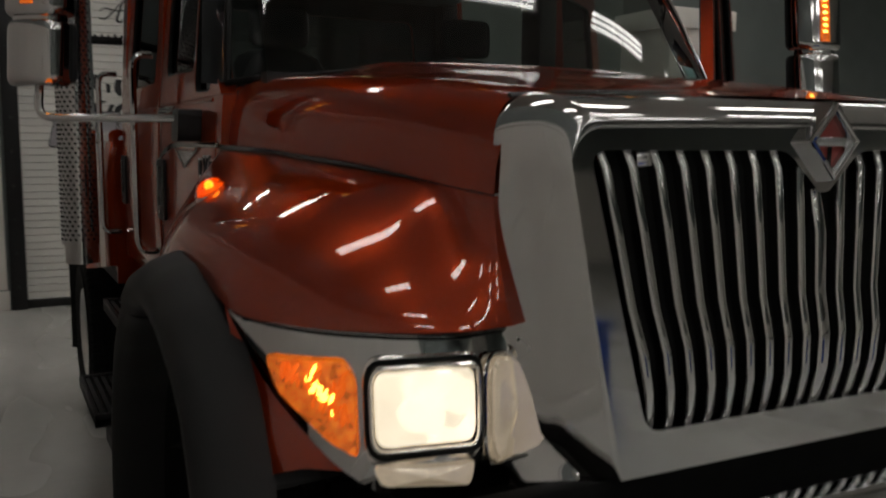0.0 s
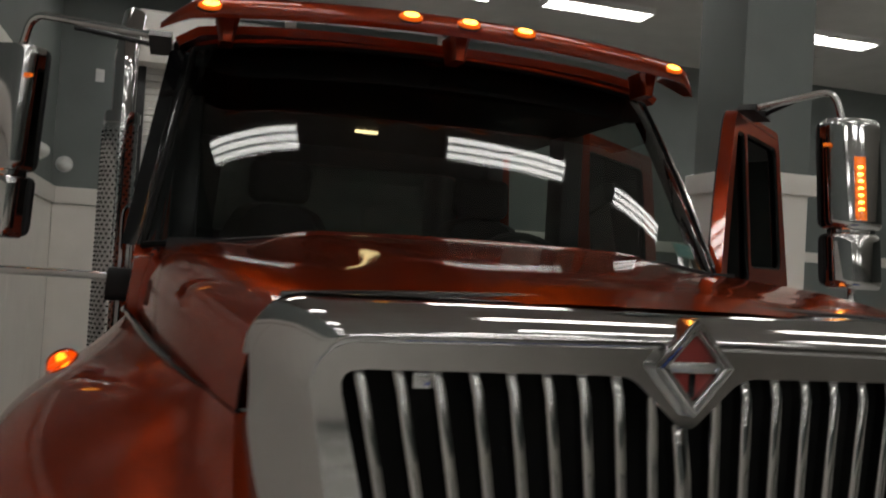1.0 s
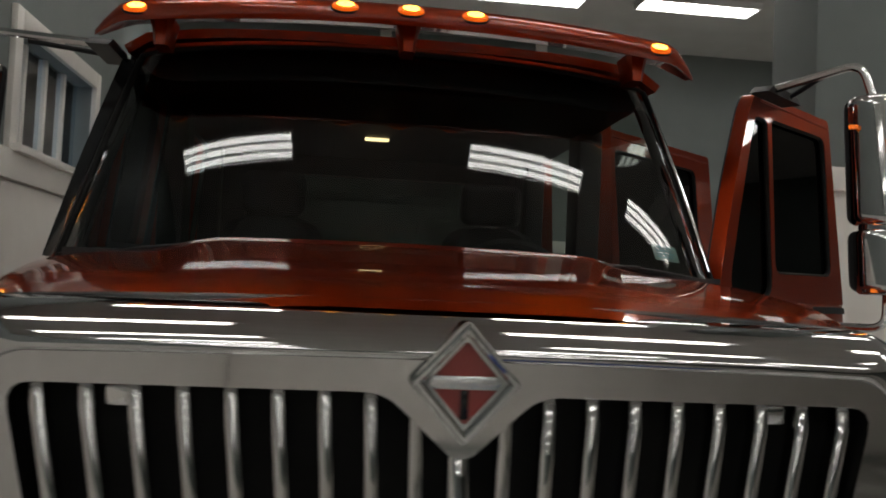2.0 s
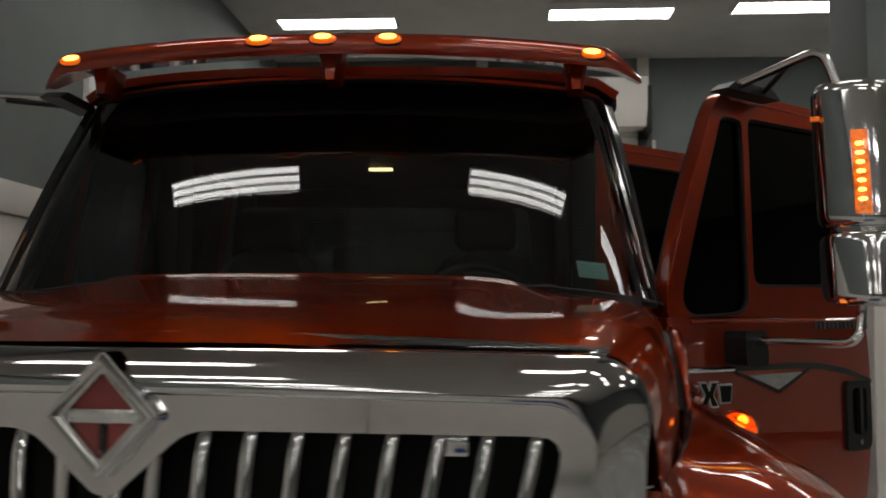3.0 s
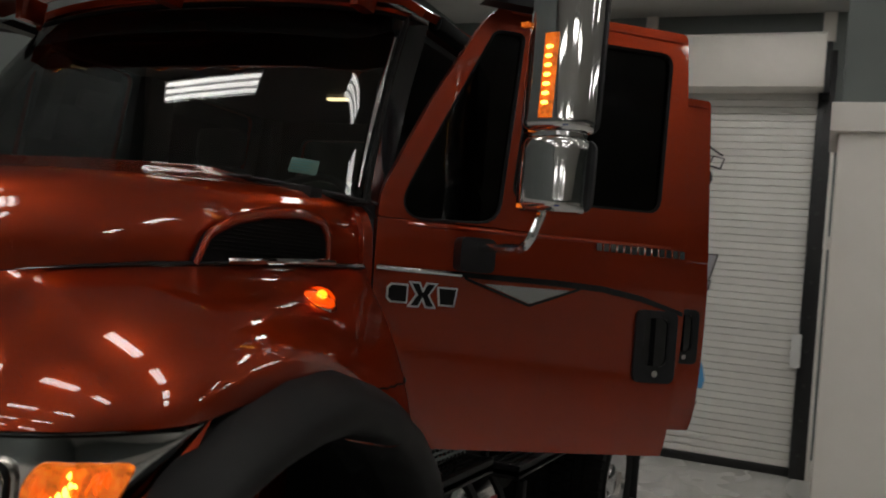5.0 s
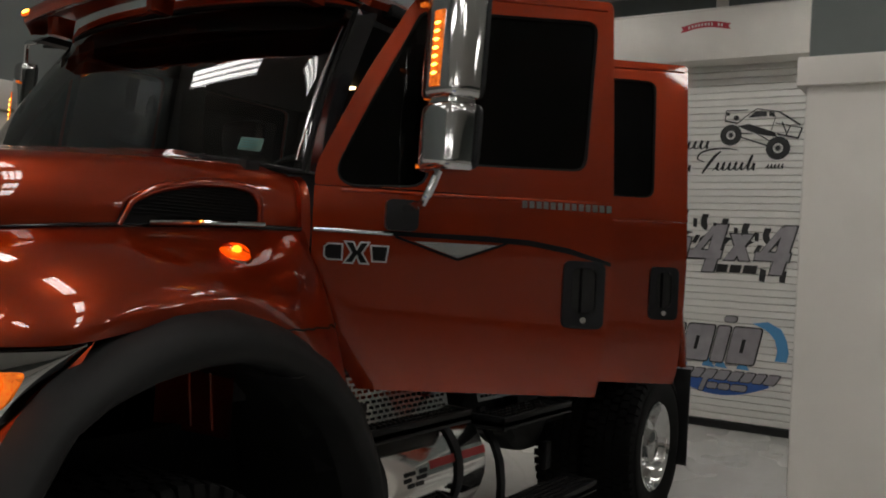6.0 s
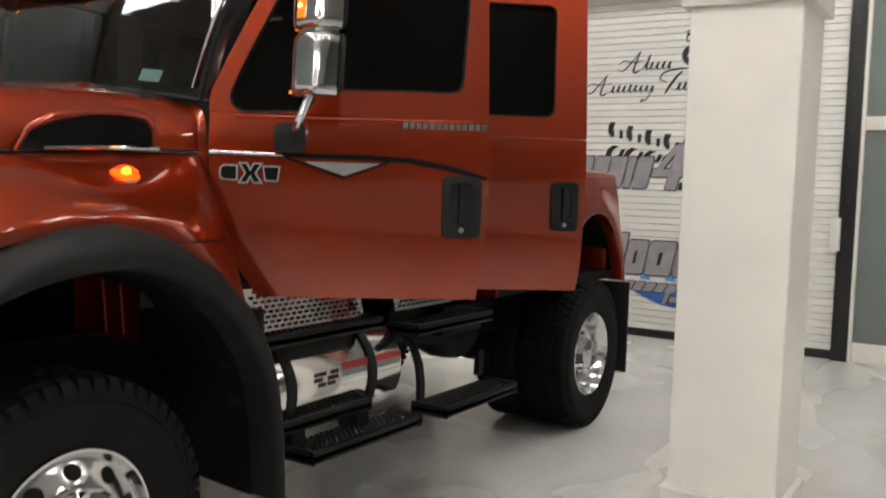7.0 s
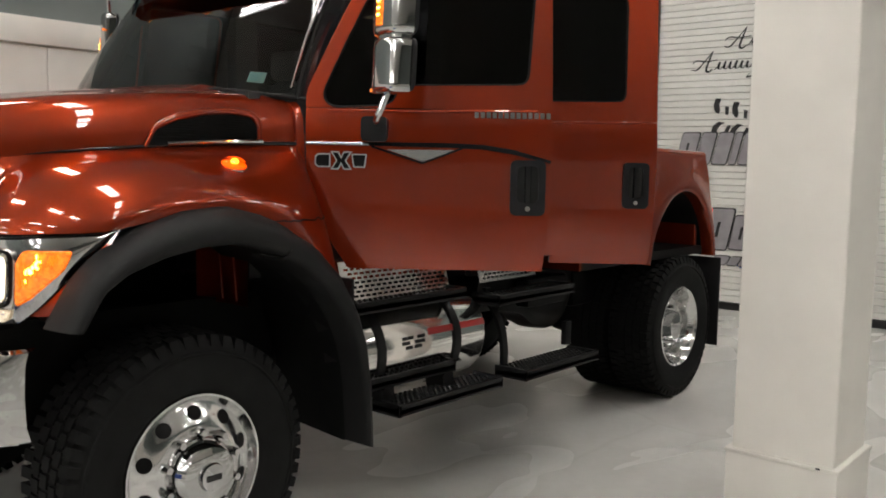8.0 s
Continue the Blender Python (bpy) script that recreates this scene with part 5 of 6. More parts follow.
MAIN = [(0.444, 2.585, 0.03), (0.956, 2.595, 0.05), (0.922, 2.040, 0.05), (0.388, 2.030, 0.05)]
# the closed door's frame follows the windshield pillar
P_TOP = [(-0.030, 1.932, 0.01), (0.055, 2.0, 0.04), (0.25, 2.32, 0.1), (0.415, 2.60, 0.05), (0.465, 2.655, 0.03)] + F_TOP[5:]
P_QUARTER = [(0.388, 2.480, 0.01), (0.398, 2.480, 0.005), (0.366, 1.955, 0.05), (0.13, 1.945, 0.04), (0.115, 1.995, 0.03), (0.24, 2.20, 0.08)]
RWIN = [(0.12, 2.585, 0.04), (0.885, 2.585, 0.05), (0.88, 2.035, 0.05), (0.12, 2.03, 0.04)]


def door(at, front_edge, rear_edge, top, windows, handle_at, name, label):
    loops = [rounded(w, 0.04, 4) for w in windows]
    z0, z1 = front_edge[0][0], 1.93
    rows = []
    for k in range(19):
        z = lerp(z0, z1, k / 18)
        sf, sr = (table if name == "rear_door" else smooth_table)(z, front_edge), smooth_table(z, rear_edge)
        row = []
        for j in range(17):
            t = j / 16
            e = min(t, 1 - t) * (sr - sf)
            row.append(at(lerp(sf, sr, t), z, -0.006 * max(0.0, 1 - e / 0.012) - (0.006 if k == 0 else 0)))
        rows.append(row)
    bm = loft(rows)
    inner = [[p - at(0, 1.8, 0.0) + at(0, 1.8, -0.05) for p in r] for r in rows]
    loft(inner, bm=bm)
    rim = [r[0] for r in rows] + rows[-1][1:] + [r[-1] for r in reversed(rows[:-1])] + rows[0][-2:0:-1]
    rim2 = [r[0] for r in inner] + inner[-1][1:] + [r[-1] for r in reversed(inner[:-1])] + inner[0][-2:0:-1]
    loft([rim + rim[:1], rim2 + rim2[:1]], bm=bm)
    d = part(name, bm, PAINT, TRUCK, label, 40)
    f = part("window_frame", plate(rounded(top, 0.03, 4), at, 0.0, -0.05, loops), PAINT, d, "copper window frame", 40)
    bev = f.modifiers.new("soft edges", "BEVEL")
    bev.width, bev.segments, bev.limit_method, bev.angle_limit = 0.008, 3, "ANGLE", radians(50)
    for lp in loops:
        part("window", plate(lp, at, -0.020, -0.025), DARK_GLASS, d, "dark tinted door glass")
        part("window_seal", tube([at(p[0], p[1], -0.011) for p in lp], 0.0095, 8, closed=True), FRAME_BLACK, d)
    part("top_fold", tube([at(lerp(top[4][0] + 0.02 if len(top) > 7 else 0.05, top[-2][0] - 0.02 if len(top) <= 7 else 0.985, k / 10), 2.640, 0.0) for k in range(11)], 0.005, 8), PAINT, d)
    part("crease", tube([at(s, 1.918 + 0.012 * s, 0.001) for s in [0.06 + 0.9 * k / 14 for k in range(15)]], 0.006, 8), PAINT, d)
    part("inner_panel", plate(rounded([(0.20, 1.28), (0.96, 1.28), (0.97, 1.90), (0.06, 1.90)], 0.04), at, -0.052, -0.085), INTERIOR, d, "dark inner door panel")
    part("inner_frame", plate(rounded(top, 0.03, 4), at, -0.0505, -0.056, loops), INTERIOR, d)
    s0, s1, z0, z1 = handle_at
    h = part("door_handle", plate(rounded([(s0, z0), (s1, z0), (s1, z1), (s0, z1)], 0.03, 5), at, -0.004, 0.012, [rounded([(s0 + 0.03, z0 + 0.055), (s1 - 0.03, z0 + 0.055), (s1 - 0.03, z1 - 0.025), (s0 + 0.03, z1 - 0.025)], 0.03, 4)]), BLACK, d, "black recessed door handle")
    sm = (s0 + s1) / 2
    part("grip", loft([[at(sm + a, z, n) for a, n in ((-0.014, 0.006), (-0.01, 0.02), (0.01, 0.02), (0.014, 0.006))] for z in [z0 + 0.055 + (z1 - z0 - 0.08) * k / 6 for k in range(7)]], close_v=True, caps=True), GLOSS_BLACK, h)
    part("recess", plate([(s0 + 0.028, z0 + 0.05), (s1 - 0.028, z0 + 0.05), (s1 - 0.028, z1 - 0.02), (s0 + 0.028, z1 - 0.02)], at, 0.001, 0.003), GLOSS_BLACK, h)
    ring = [(sm + 0.011 * math.cos(a * math.pi / 8), z0 + 0.030 + 0.011 * math.sin(a * math.pi / 8)) for a in range(16)]
    part("lock", plate(ring, at, 0.006, 0.017), CHROME, h, "round chrome lock")
    return d


def badge_blocks(at, parent, s0, s1, z0, z1):
    """Three chrome-edged black badge shapes: a cut block, a waisted block and a wedge."""
    w, h = (s1 - s0) / 3, z1 - z0
    shapes = (
        [(0.04, 0.22), (0.22, 0.0), (0.90, 0.0), (0.90, 1.0), (0.22, 1.0), (0.04, 0.78)],
        [(-0.10, -0.16), (0.36, -0.16), (0.50, 0.20), (0.64, -0.16), (1.10, -0.16), (0.78, 0.5), (1.10, 1.16), (0.64, 1.16), (0.50, 0.80), (0.36, 1.16), (-0.10, 1.16), (0.22, 0.5)],
        [(0.17, 0.0), (0.83, 0.0), (0.93, 1.0), (0.07, 1.0)],
    )
    for k, shape in enumerate(shapes):
        pts = [V((s0 + w * (k + a), z0 + h * b)) for a, b in shape]
        c = sum(pts, V((0, 0))) / len(pts)
        blk = part("badge_block", plate(pts, at, 0.0, 0.006), BADGE_EDGE, parent, "silver-edged badge block")
        inner = []
        for i, p in enumerate(pts):
            e0, e1 = (p - pts[i - 1]).normalized(), (pts[(i + 1) % len(pts)] - p).normalized()
            n = V((-e0.y - e1.y, e0.x + e1.x))
            inner.append(p + n * 0.0055 / max(0.35, n.length_squared / 2))
        part("badge_face", plate(inner, at, 0.0062, 0.0085), FRAME_BLACK, blk)


def front_trim(at, d):
    top = [(-0.03, 1.789), (0.26, 1.788), (0.56, 1.790), (0.72, 1.785), (0.86, 1.765), (1.02, 1.722)]
    low = [(1.02, 1.708), (0.86, 1.745), (0.72, 1.765), (0.56, 1.770), (0.26, 1.772), (-0.03, 1.774)]
    part("door_stripe", plate(top + low, at, 0.0005, 0.004), GLOSS_BLACK, d, "black swooping door stripe")
    part("stripe_accent", loft([[at(s, 1.7795 + 0.0085 * math.cos(a), 0.003 + 0.009 * math.sin(a)) for a in [math.pi * k / 8 for k in range(9)]] for s in (-0.03, 0.06, 0.15, 0.24)], close_v=True, caps=True), CHROME, d, "half-round chrome belt strip", 60)
    part("stripe_chevron", plate([(0.315, 1.758), (0.61, 1.760), (0.47, 1.708)], at, 0.0005, 0.004), SILVER, d, "checked silver chevron")
    for a, b in (((0.25, 1.770), (0.47, 1.702)), ((0.47, 1.702), (0.64, 1.768))):
        e = (V(b) - V(a)).normalized()
        n = V((-e.y, e.x)) * 0.004
        part("stripe_line", plate([tuple(V(a) - n), tuple(V(b) - n), tuple(V(b) + n), tuple(V(a) + n)], at, 0.0045, 0.006), GLOSS_BLACK, d, "thin black pinstripe")
    badge_blocks(at, d, 0.005, 0.237, 1.678, 1.737)
    for k in range(13):
        s = 0.69 + k * 0.0255
        part("badge_bar", plate([(s, 1.898), (s + 0.018, 1.898), (s + 0.018, 1.923), (s, 1.923)], at, 0.0005, 0.006), CHROME, d)
    # small black gap line at the front edge
    return d


def mirror(at, parent_label, shift):
    """Two-piece chrome mirror head on tubular arms, carried by the front door."""
    sb, nc = 0.393 + shift[0], 0.369 + shift[1]
    ca, sa = math.cos(radians(33)), math.sin(radians(33))
    base, side = at, 1 if at(0, 1.8, 0).x > 0 else -1

    def head(q, z, p):
        lean = 0.006 + 0.05 * (z - 2.40)
        return base(sb + q * ca + p * sa, z, nc + p * ca - q * sa) + V((lean * side, 0, 0))

    def shell(z0, z1, wide, deep):
        rows = []
        steps_in = (0.0, 0.0015, 0.005, 0.010, 0.016, 0.023, 0.030)
        for e, z in [(e, z0 + e) for e in steps_in] + [(0.1, z0 + 0.034), (0.1, (z0 + z1) / 2), (0.1, z1 - 0.034)] + [(e, z1 - e) for e in reversed(steps_in)]:
            f = 1.0 if e > 0.031 else 0.80 + 0.20 * math.sqrt(max(0.0, 1 - (1 - e / 0.031) ** 2))
            row = [head(0.0, z, -wide * f)]
            for j in range(17):
                a = math.pi * j / 16
                row.append(head(-0.03 - deep * f * math.sin(a) ** 0.75, z, -wide * f * math.cos(a)))
            row.append(head(0.0, z, wide * f))
            rows.append(row)
        return rows
    m = part("side_mirror", loft(shell(2.188, 2.607, 0.106, 0.070), close_v=True, caps=True), CHROME, TRUCK, parent_label, 50)
    part("lower_head", loft(shell(1.968, 2.176, 0.098, 0.066), close_v=True, caps=True), CHROME, m, "smaller chrome convex mirror head")
    part("neck", loft(shell(2.165, 2.195, 0.082, 0.054), close_v=True, caps=True), CHROME, m)
    for z0, z1 in ((2.20, 2.595), (1.983, 2.166)):
        part("mirror_glass", plate(rounded([(-0.097, z0), (0.097, z0), (0.097, z1), (-0.097, z1)], 0.03), lambda a, b, d: head(0.012 + d, b, a), 0.0, 0.004), GLOSS_BLACK, m, "mirror glass in a black rim")
    for z0, z1 in ((2.19, 2.605), (1.975, 2.174)):
        part("glass_rim", plate(rounded([(-0.112, z0), (0.112, z0), (0.112, z1), (-0.112, z1)], 0.035), lambda a, b, d: head(d, b, a), 0.0, 0.011), BLACK, m)
    front = lambda n: -0.03 - 0.070 * math.sqrt(max(0.0, 1 - (n / 0.106) ** 2)) ** 0.75
    n0 = 0.004
    part("turn_signal", loft([[head(front(n0 + a) - e, z, n0 + a) for a, e in ((-0.024, -0.004), (-0.02, 0.005), (0.0, 0.007), (0.02, 0.005), (0.024, -0.004))] for z in (2.222, 2.226, 2.34, 2.454, 2.458)], caps=False), AMBER_DIM, m, "amber signal strip with lit diodes")
    for k in range(7):
        bm = bmesh.new()
        bmesh.ops.create_uvsphere(bm, u_segments=10, v_segments=6, radius=1.0, matrix=Matrix.Translation(head(front(n0) - 0.004, 2.262 + 0.026 * k, n0)) @ Matrix.Diagonal((0.0135, 0.006, 0.0062, 1)))
        part("diode", bm, AMBER_HOT, m)
    for z, n in ((2.50, -0.106), (2.194, -0.045), (1.982, -0.06)):
        part("mirror_marker", loft([[head(-0.03 - 0.038 - e, z + b, n + a) for a, b in ((-0.012, -0.006), (0.012, -0.006), (0.012, 0.006), (-0.012, 0.006))] for e in (0.0, 0.016)], close_v=True, caps=True), AMBER_DIM, m, "small amber marker lamp")
    # arms
    part("upper_arm", tube(bend([at(0.30, 2.655, 0.07), at(0.31 + shift[0], 2.71, nc - 0.01), at(0.335 + shift[0], 2.59, nc + 0.01)], 0.05), 0.0135, 10), STEEL, m, "bent steel upper arm")
    part("brace", tube([at(0.44, 2.655, 0.07), at(0.33 + shift[0], 2.688, nc - 0.14)], 0.009, 8), BLACK, m)
    part("upper_mount", loft([[at(0.24 + a, 2.64 + b, n + 0.06) for a, b in ((0, 0.0), (0.28, 0.0), (0.24, 0.03), (0.05, 0.03))] for n in (-0.05, 0.005, 0.02)], close_v=True, caps=True), BLACK, m, "black upper bracket")
    part("lower_arm", tube(bend([at(0.27, 1.865, 0.02), at(0.30 + shift[0], 1.865, nc), at(0.34 + shift[0], 1.97, nc)], 0.05), 0.0135, 10), STEEL, m, "bent steel lower arm")
    part("lower_mount", loft([[at(0.21 + 0.11 * a, 1.79 + 0.105 * b, n) for a, b in [(p[0], p[1]) for p in rounded([(0, 0), (1, 0), (1, 1), (0, 1)], 0.2, 3)]] for n in (0.0, 0.06, 0.075)], close_v=True, caps=True), BLACK, m, "black lower bracket")
    return m


AT_F = door_place((1.038, 1.395), True, 1)
AT_R = door_place((0.976, 2.444), True, 1)
AT_PF = door_place((-1.0, 1.36), False, -1)
AT_PR = door_place((-1.0, 2.42), False, -1)
GRIP_F, GRIP_R = (0.848, 1.000, 1.484, 1.722), (0.868, 1.005, 1.482, 1.722)
d = door(AT_F, F_FRONT, F_REAR, F_TOP, [QUARTER, MAIN], GRIP_F, "front_door", "copper driver's door, standing open")
front_trim(AT_F, d)
door(AT_R, R_FRONT, R_REAR, R_TOP, [RWIN], GRIP_R, "rear_door", "copper rear door, standing open")
d = door(AT_PF, F_FRONT, F_REAR, P_TOP, [P_QUARTER, MAIN], GRIP_F, "front_door", "copper passenger's door, closed")
front_trim(AT_PF, d)
door(AT_PR, R_FRONT, R_REAR, R_TOP, [RWIN], GRIP_R, "rear_door", "copper rear passenger door, closed")
mirror(AT_F, "chrome mirror head on the open door", (0.0, 0.0))
mirror(AT_PF, "chrome mirror head on the closed door", (0.14, 0.10))

# --- cab interior ---
rows = [[V((x, y, z)) for y, z in ((1.22, 1.72), (1.22, 1.985), (1.40, 2.0), (1.58, 1.96), (1.66, 1.90), (1.66, 1.72))] for x in (-0.87, -0.4, 0.1, 0.5, 0.87)]
part("dashboard", loft(rows, close_v=True, caps=True), INTERIOR, TRUCK, "dark moulded dashboard")
c = V((0.44, 1.83, 1.93))
pts = []
for k in range(32):
    a = 2 * math.pi * k / 32
    pts.append(c + V((0.21 * math.cos(a), 0.21 * math.sin(a) * 0.55, 0.21 * math.sin(a) * 0.83)))
sw = part("steering_wheel", tube(pts, 0.016, 8, closed=True), INTERIOR, TRUCK, "dark steering wheel")
part("wheel_hub", tube([c, c + V((0, -0.18, -0.12))], 0.035, 10), INTERIOR, sw)
for dx, dz in ((-0.2, 0), (0.2, 0), (0, -0.17)):
    part("spoke", tube([c, c + V((dx, dz * 0.6, dz))], 0.012, 6), INTERIOR, sw)


def seat(x, y, w):
    b = part("seat", boxed((x - w / 2, y, 1.42), (x + w / 2, y + 0.5, 1.62), 0.06, 3), SEAT, TRUCK, "dark cloth seat")
    rows = []
    for z, hw, yy in ((1.6, w / 2, 0.40), (1.8, w / 2, 0.43), (2.05, w / 2 - 0.02, 0.48), (2.16, w / 2 - 0.08, 0.51), (2.19, w / 2 - 0.14, 0.52)):
        rows.append([V((x - hw, y + yy + 0.05, z)), V((x - hw + 0.05, y + yy, z)), V((x + hw - 0.05, y + yy, z)), V((x + hw, y + yy + 0.05, z)), V((x + hw - 0.04, y + yy + 0.13, z)), V((x - hw + 0.04, y + yy + 0.13, z))])
    part("seat_back", loft(rows, close_v=True, caps=True), SEAT, b)
    part("headrest", boxed((x - 0.13, y + 0.5, 2.20), (x + 0.13, y + 0.6, 2.38), 0.04, 3), SEAT, b)


seat(0.46, 1.95, 0.52)
seat(-0.46, 1.95, 0.52)
part("rear_bench", boxed((-0.82, 2.85, 1.42), (0.82, 3.35, 1.62), 0.06, 3), SEAT, TRUCK, "dark rear bench")
part("bench_back", boxed((-0.82, 3.33, 1.6), (0.82, 3.47, 2.1), 0.05, 3), SEAT, TRUCK)
# inspection sticker on the glass
ST = part("sticker", plate(rounded([(-0.042, -0.030), (0.042, -0.030), (0.042, 0.030), (-0.042, 0.030)], 0.005), lambda a, b, d: windshield_at(0.912 + a / 1.9, 0.118 + b / 0.85) + V((0, d + 0.004, -0.002)), 0.0, 0.002), STICKER, TRUCK, "pale green inspection sticker with print")
for k in range(4):
    part("print_bar", plate([(-0.032, 0.015 - 0.012 * k), (0.029 - 0.010 * (k % 2), 0.015 - 0.012 * k), (0.029 - 0.010 * (k % 2), 0.019 - 0.012 * k), (-0.032, 0.019 - 0.012 * k)], lambda a, b, d: windshield_at(0.912 + a / 1.9, 0.118 + b / 0.85) + V((0, d - 0.003, 0.001)), 0.0, 0.002), INK, ST)

# --- wheels ---
TYRE_R = 0.525


def wheel(face, y, sg, dished, inner=False):
    c = (0, y, TYRE_R)
    p = lambda prof: [(sg * (face + dx), r) for dx, r in prof]
    if dished:
        rim = [(0.0, 0.296), (0.004, 0.290), (-0.006, 0.283), (-0.02, 0.272), (-0.10, 0.262), (-0.135, 0.245), (-0.142, 0.20), (-0.142, 0.13)]
    else:
        rim = [(-0.01, 0.298), (0.004, 0.294), (0.004, 0.286), (-0.012, 0.278), (-0.028, 0.262), (-0.022, 0.245), (-0.004, 0.215), (0.010, 0.188), (0.016, 0.17), (0.016, 0.11)]
    w = part("wheel", lathe(p(rim), c), ALU, TRUCK, "polished aluminium wheel", 40)
    tyre = [(-0.03, 0.285), (-0.004, 0.30), (0.004, 0.32), (0.012, 0.36), (0.02, 0.40), (0.021, 0.425), (0.014, 0.46), (0.002, 0.487), (-0.012, 0.504), (-0.03, 0.513), (-0.26, 0.513), (-0.285, 0.50), (-0.305, 0.43), (-0.29, 0.29)]
    part("tyre", lathe(p(tyre), c, 64), RUBBER, w, "black road tyre", 50)
    part("tyre_rib", lathe(p([(0.016, 0.447), (0.0245, 0.452), (0.0215, 0.458), (0.013, 0.462)]), c, 64), RUBBER, w)
    # tread blocks
    bm = bmesh.new()
    n = 54
    for k in range(n):
        for row, (a, b) in enumerate(((-0.045, 0.012), (-0.10, -0.055), (-0.165, -0.115), (-0.225, -0.175), (-0.30, -0.235))):
            ang = 2 * math.pi * (k + 0.5 * (row % 2)) / n
            half = math.pi / n * (0.66 if row in (0, 4) else 0.78)
            r0, r1 = 0.495 if row in (0, 4) else 0.508, TYRE_R
            vs = []
            for dx, rr in ((a, r0), (b, r0 - (0.02 if row == 0 else 0)), (b - (0.012 if row == 0 else 0), r1 - (0.006 if row in (0, 4) else 0)), (a, r1)):
                for sgn in (-1, 1):
                    t = ang + sgn * half
                    vs.append(bm.verts.new((sg * (face + dx), y + rr * math.cos(t), TYRE_R + rr * math.sin(t))))
            for q in ((0, 2, 3, 1), (2, 4, 5, 3), (4, 6, 7, 5), (0, 6, 4, 2), (1, 3, 5, 7)):
                bm.faces.new([vs[i] for i in q])
    tagged(part("tread", bm, RUBBER, w, "deep tread blocks", 20), kind="stuff")
    if inner:
        return w
    hx = -0.142 if dished else 0.016
    hub = [(hx, 0.142), (hx + 0.02, 0.138), (hx + 0.05, 0.126), (hx + 0.075, 0.108), (hx + 0.085, 0.07), (hx + 0.085, 0.055), (hx + 0.10, 0.050), (hx + 0.104, 0.002)]
    if dished:
        hub = [(hx, 0.12), (hx + 0.08, 0.11), (hx + 0.12, 0.10), (hx + 0.13, 0.085), (hx + 0.132, 0.002)]
    part("hub_cover", lathe(p(hub), c, 32), CHROME, w, "chrome hub cover")
    if not dished:
        lo, hi = sorted((sg * (face + hx + 0.1035), sg * (face + hx + 0.1065)))
        part("hub_mark", boxed((lo, y - 0.032, TYRE_R - 0.011), (hi, y + 0.032, TYRE_R + 0.011), 0.001, 1), GLOSS_BLACK, w, "dark plate on the hub")
    nut = bmesh.new()
    bmesh.ops.create_cone(nut, cap_ends=True, segments=6, radius1=0.017, radius2=0.014, depth=0.05, matrix=Matrix.Rotation(radians(90), 4, "Y"))
    me = to_mesh("lug_nut", nut, CHROME)
    # black discs on the rim stand in for the shade inside holes
    hole = bmesh.new()
    bmesh.ops.create_cone(hole, cap_ends=True, segments=20, radius1=0.0295, radius2=0.0295, depth=0.010, matrix=Matrix.Rotation(radians(90), 4, "Y"))
    mh = to_mesh("hand_hole", hole, FRAME_BLACK)
    for k in range(10):
        a = 2 * math.pi * (k + 0.5) / 10
        share("lug_nut", me, w, Matrix.Translation((sg * (face + hx + 0.02), y + 0.157 * math.cos(a), TYRE_R + 0.157 * math.sin(a))))
        if not dished:
            n = V((sg * 0.87, 0.49 * math.cos(a), 0.49 * math.sin(a)))
            tg = V((0, -math.sin(a), math.cos(a)))
            turn = Matrix((n, tg, n.cross(tg))).transposed().to_4x4()
            share("hand_hole", mh, w, Matrix.Translation((sg * (face - 0.011), y + 0.222 * math.cos(a), TYRE_R + 0.222 * math.sin(a))) @ turn)
    return w


for sg in (1, -1):
    wheel(1.125, 0.735, sg, False)
    wheel(1.09, 4.94, sg, True)

wheel(0.74, 4.94, 1, True, inner=True)

# --- chassis ---
for sg in (1, -1):
    lo, hi = sorted((sg * 0.38, sg * 0.47))
    part("frame_rail", boxed((lo, 0.05, 0.86), (hi, 5.7, 1.08), 0.01), FRAME_BLACK, TRUCK, "black steel frame rail")
    part("leaf_spring", tube(curve_points([(sg * 0.52, 0.1, 0.72), (sg * 0.52, 0.73, 0.62), (sg * 0.52, 1.4, 0.74)]), 0.045, 8), FRAME_BLACK, TRUCK)
    part("mud_flap", boxed((min(sg * 0.58, sg * 1.13), 5.53, 0.30), (max(sg * 0.58, sg * 1.13), 5.545, 1.0), 0.004), BLACK, TRUCK, "black mud flap")
for y in (0.735, 4.94):
    part("axle", tube([(-0.95, y, 0.545), (0.95, y, 0.545)], 0.075, 14), FRAME_BLACK, TRUCK)
    bm = bmesh.new()
    bmesh.ops.create_uvsphere(bm, u_segments=20, v_segments=12, radius=0.2, matrix=Matrix.Translation((0.1, y, 0.56)))
    part("differential", bm, FRAME_BLACK, TRUCK)
part("engine", boxed((-0.36, 0.25, 0.75), (0.36, 1.2, 1.55), 0.05), FRAME_BLACK, TRUCK, "dark engine block")
part("gearbox", boxed((-0.22, 1.2, 0.82), (0.22, 2.2, 1.12), 0.08), FRAME_BLACK, TRUCK)
part("drive_shaft", tube([(0, 2.2, 0.95), (0.1, 4.75, 0.62)], 0.045, 12), FRAME_BLACK, TRUCK)
part("air_tank", tube([(0.62, 3.0, 0.90), (0.62, 3.5, 0.90)], 0.11, 20), FRAME_BLACK, TRUCK, "black air tank")
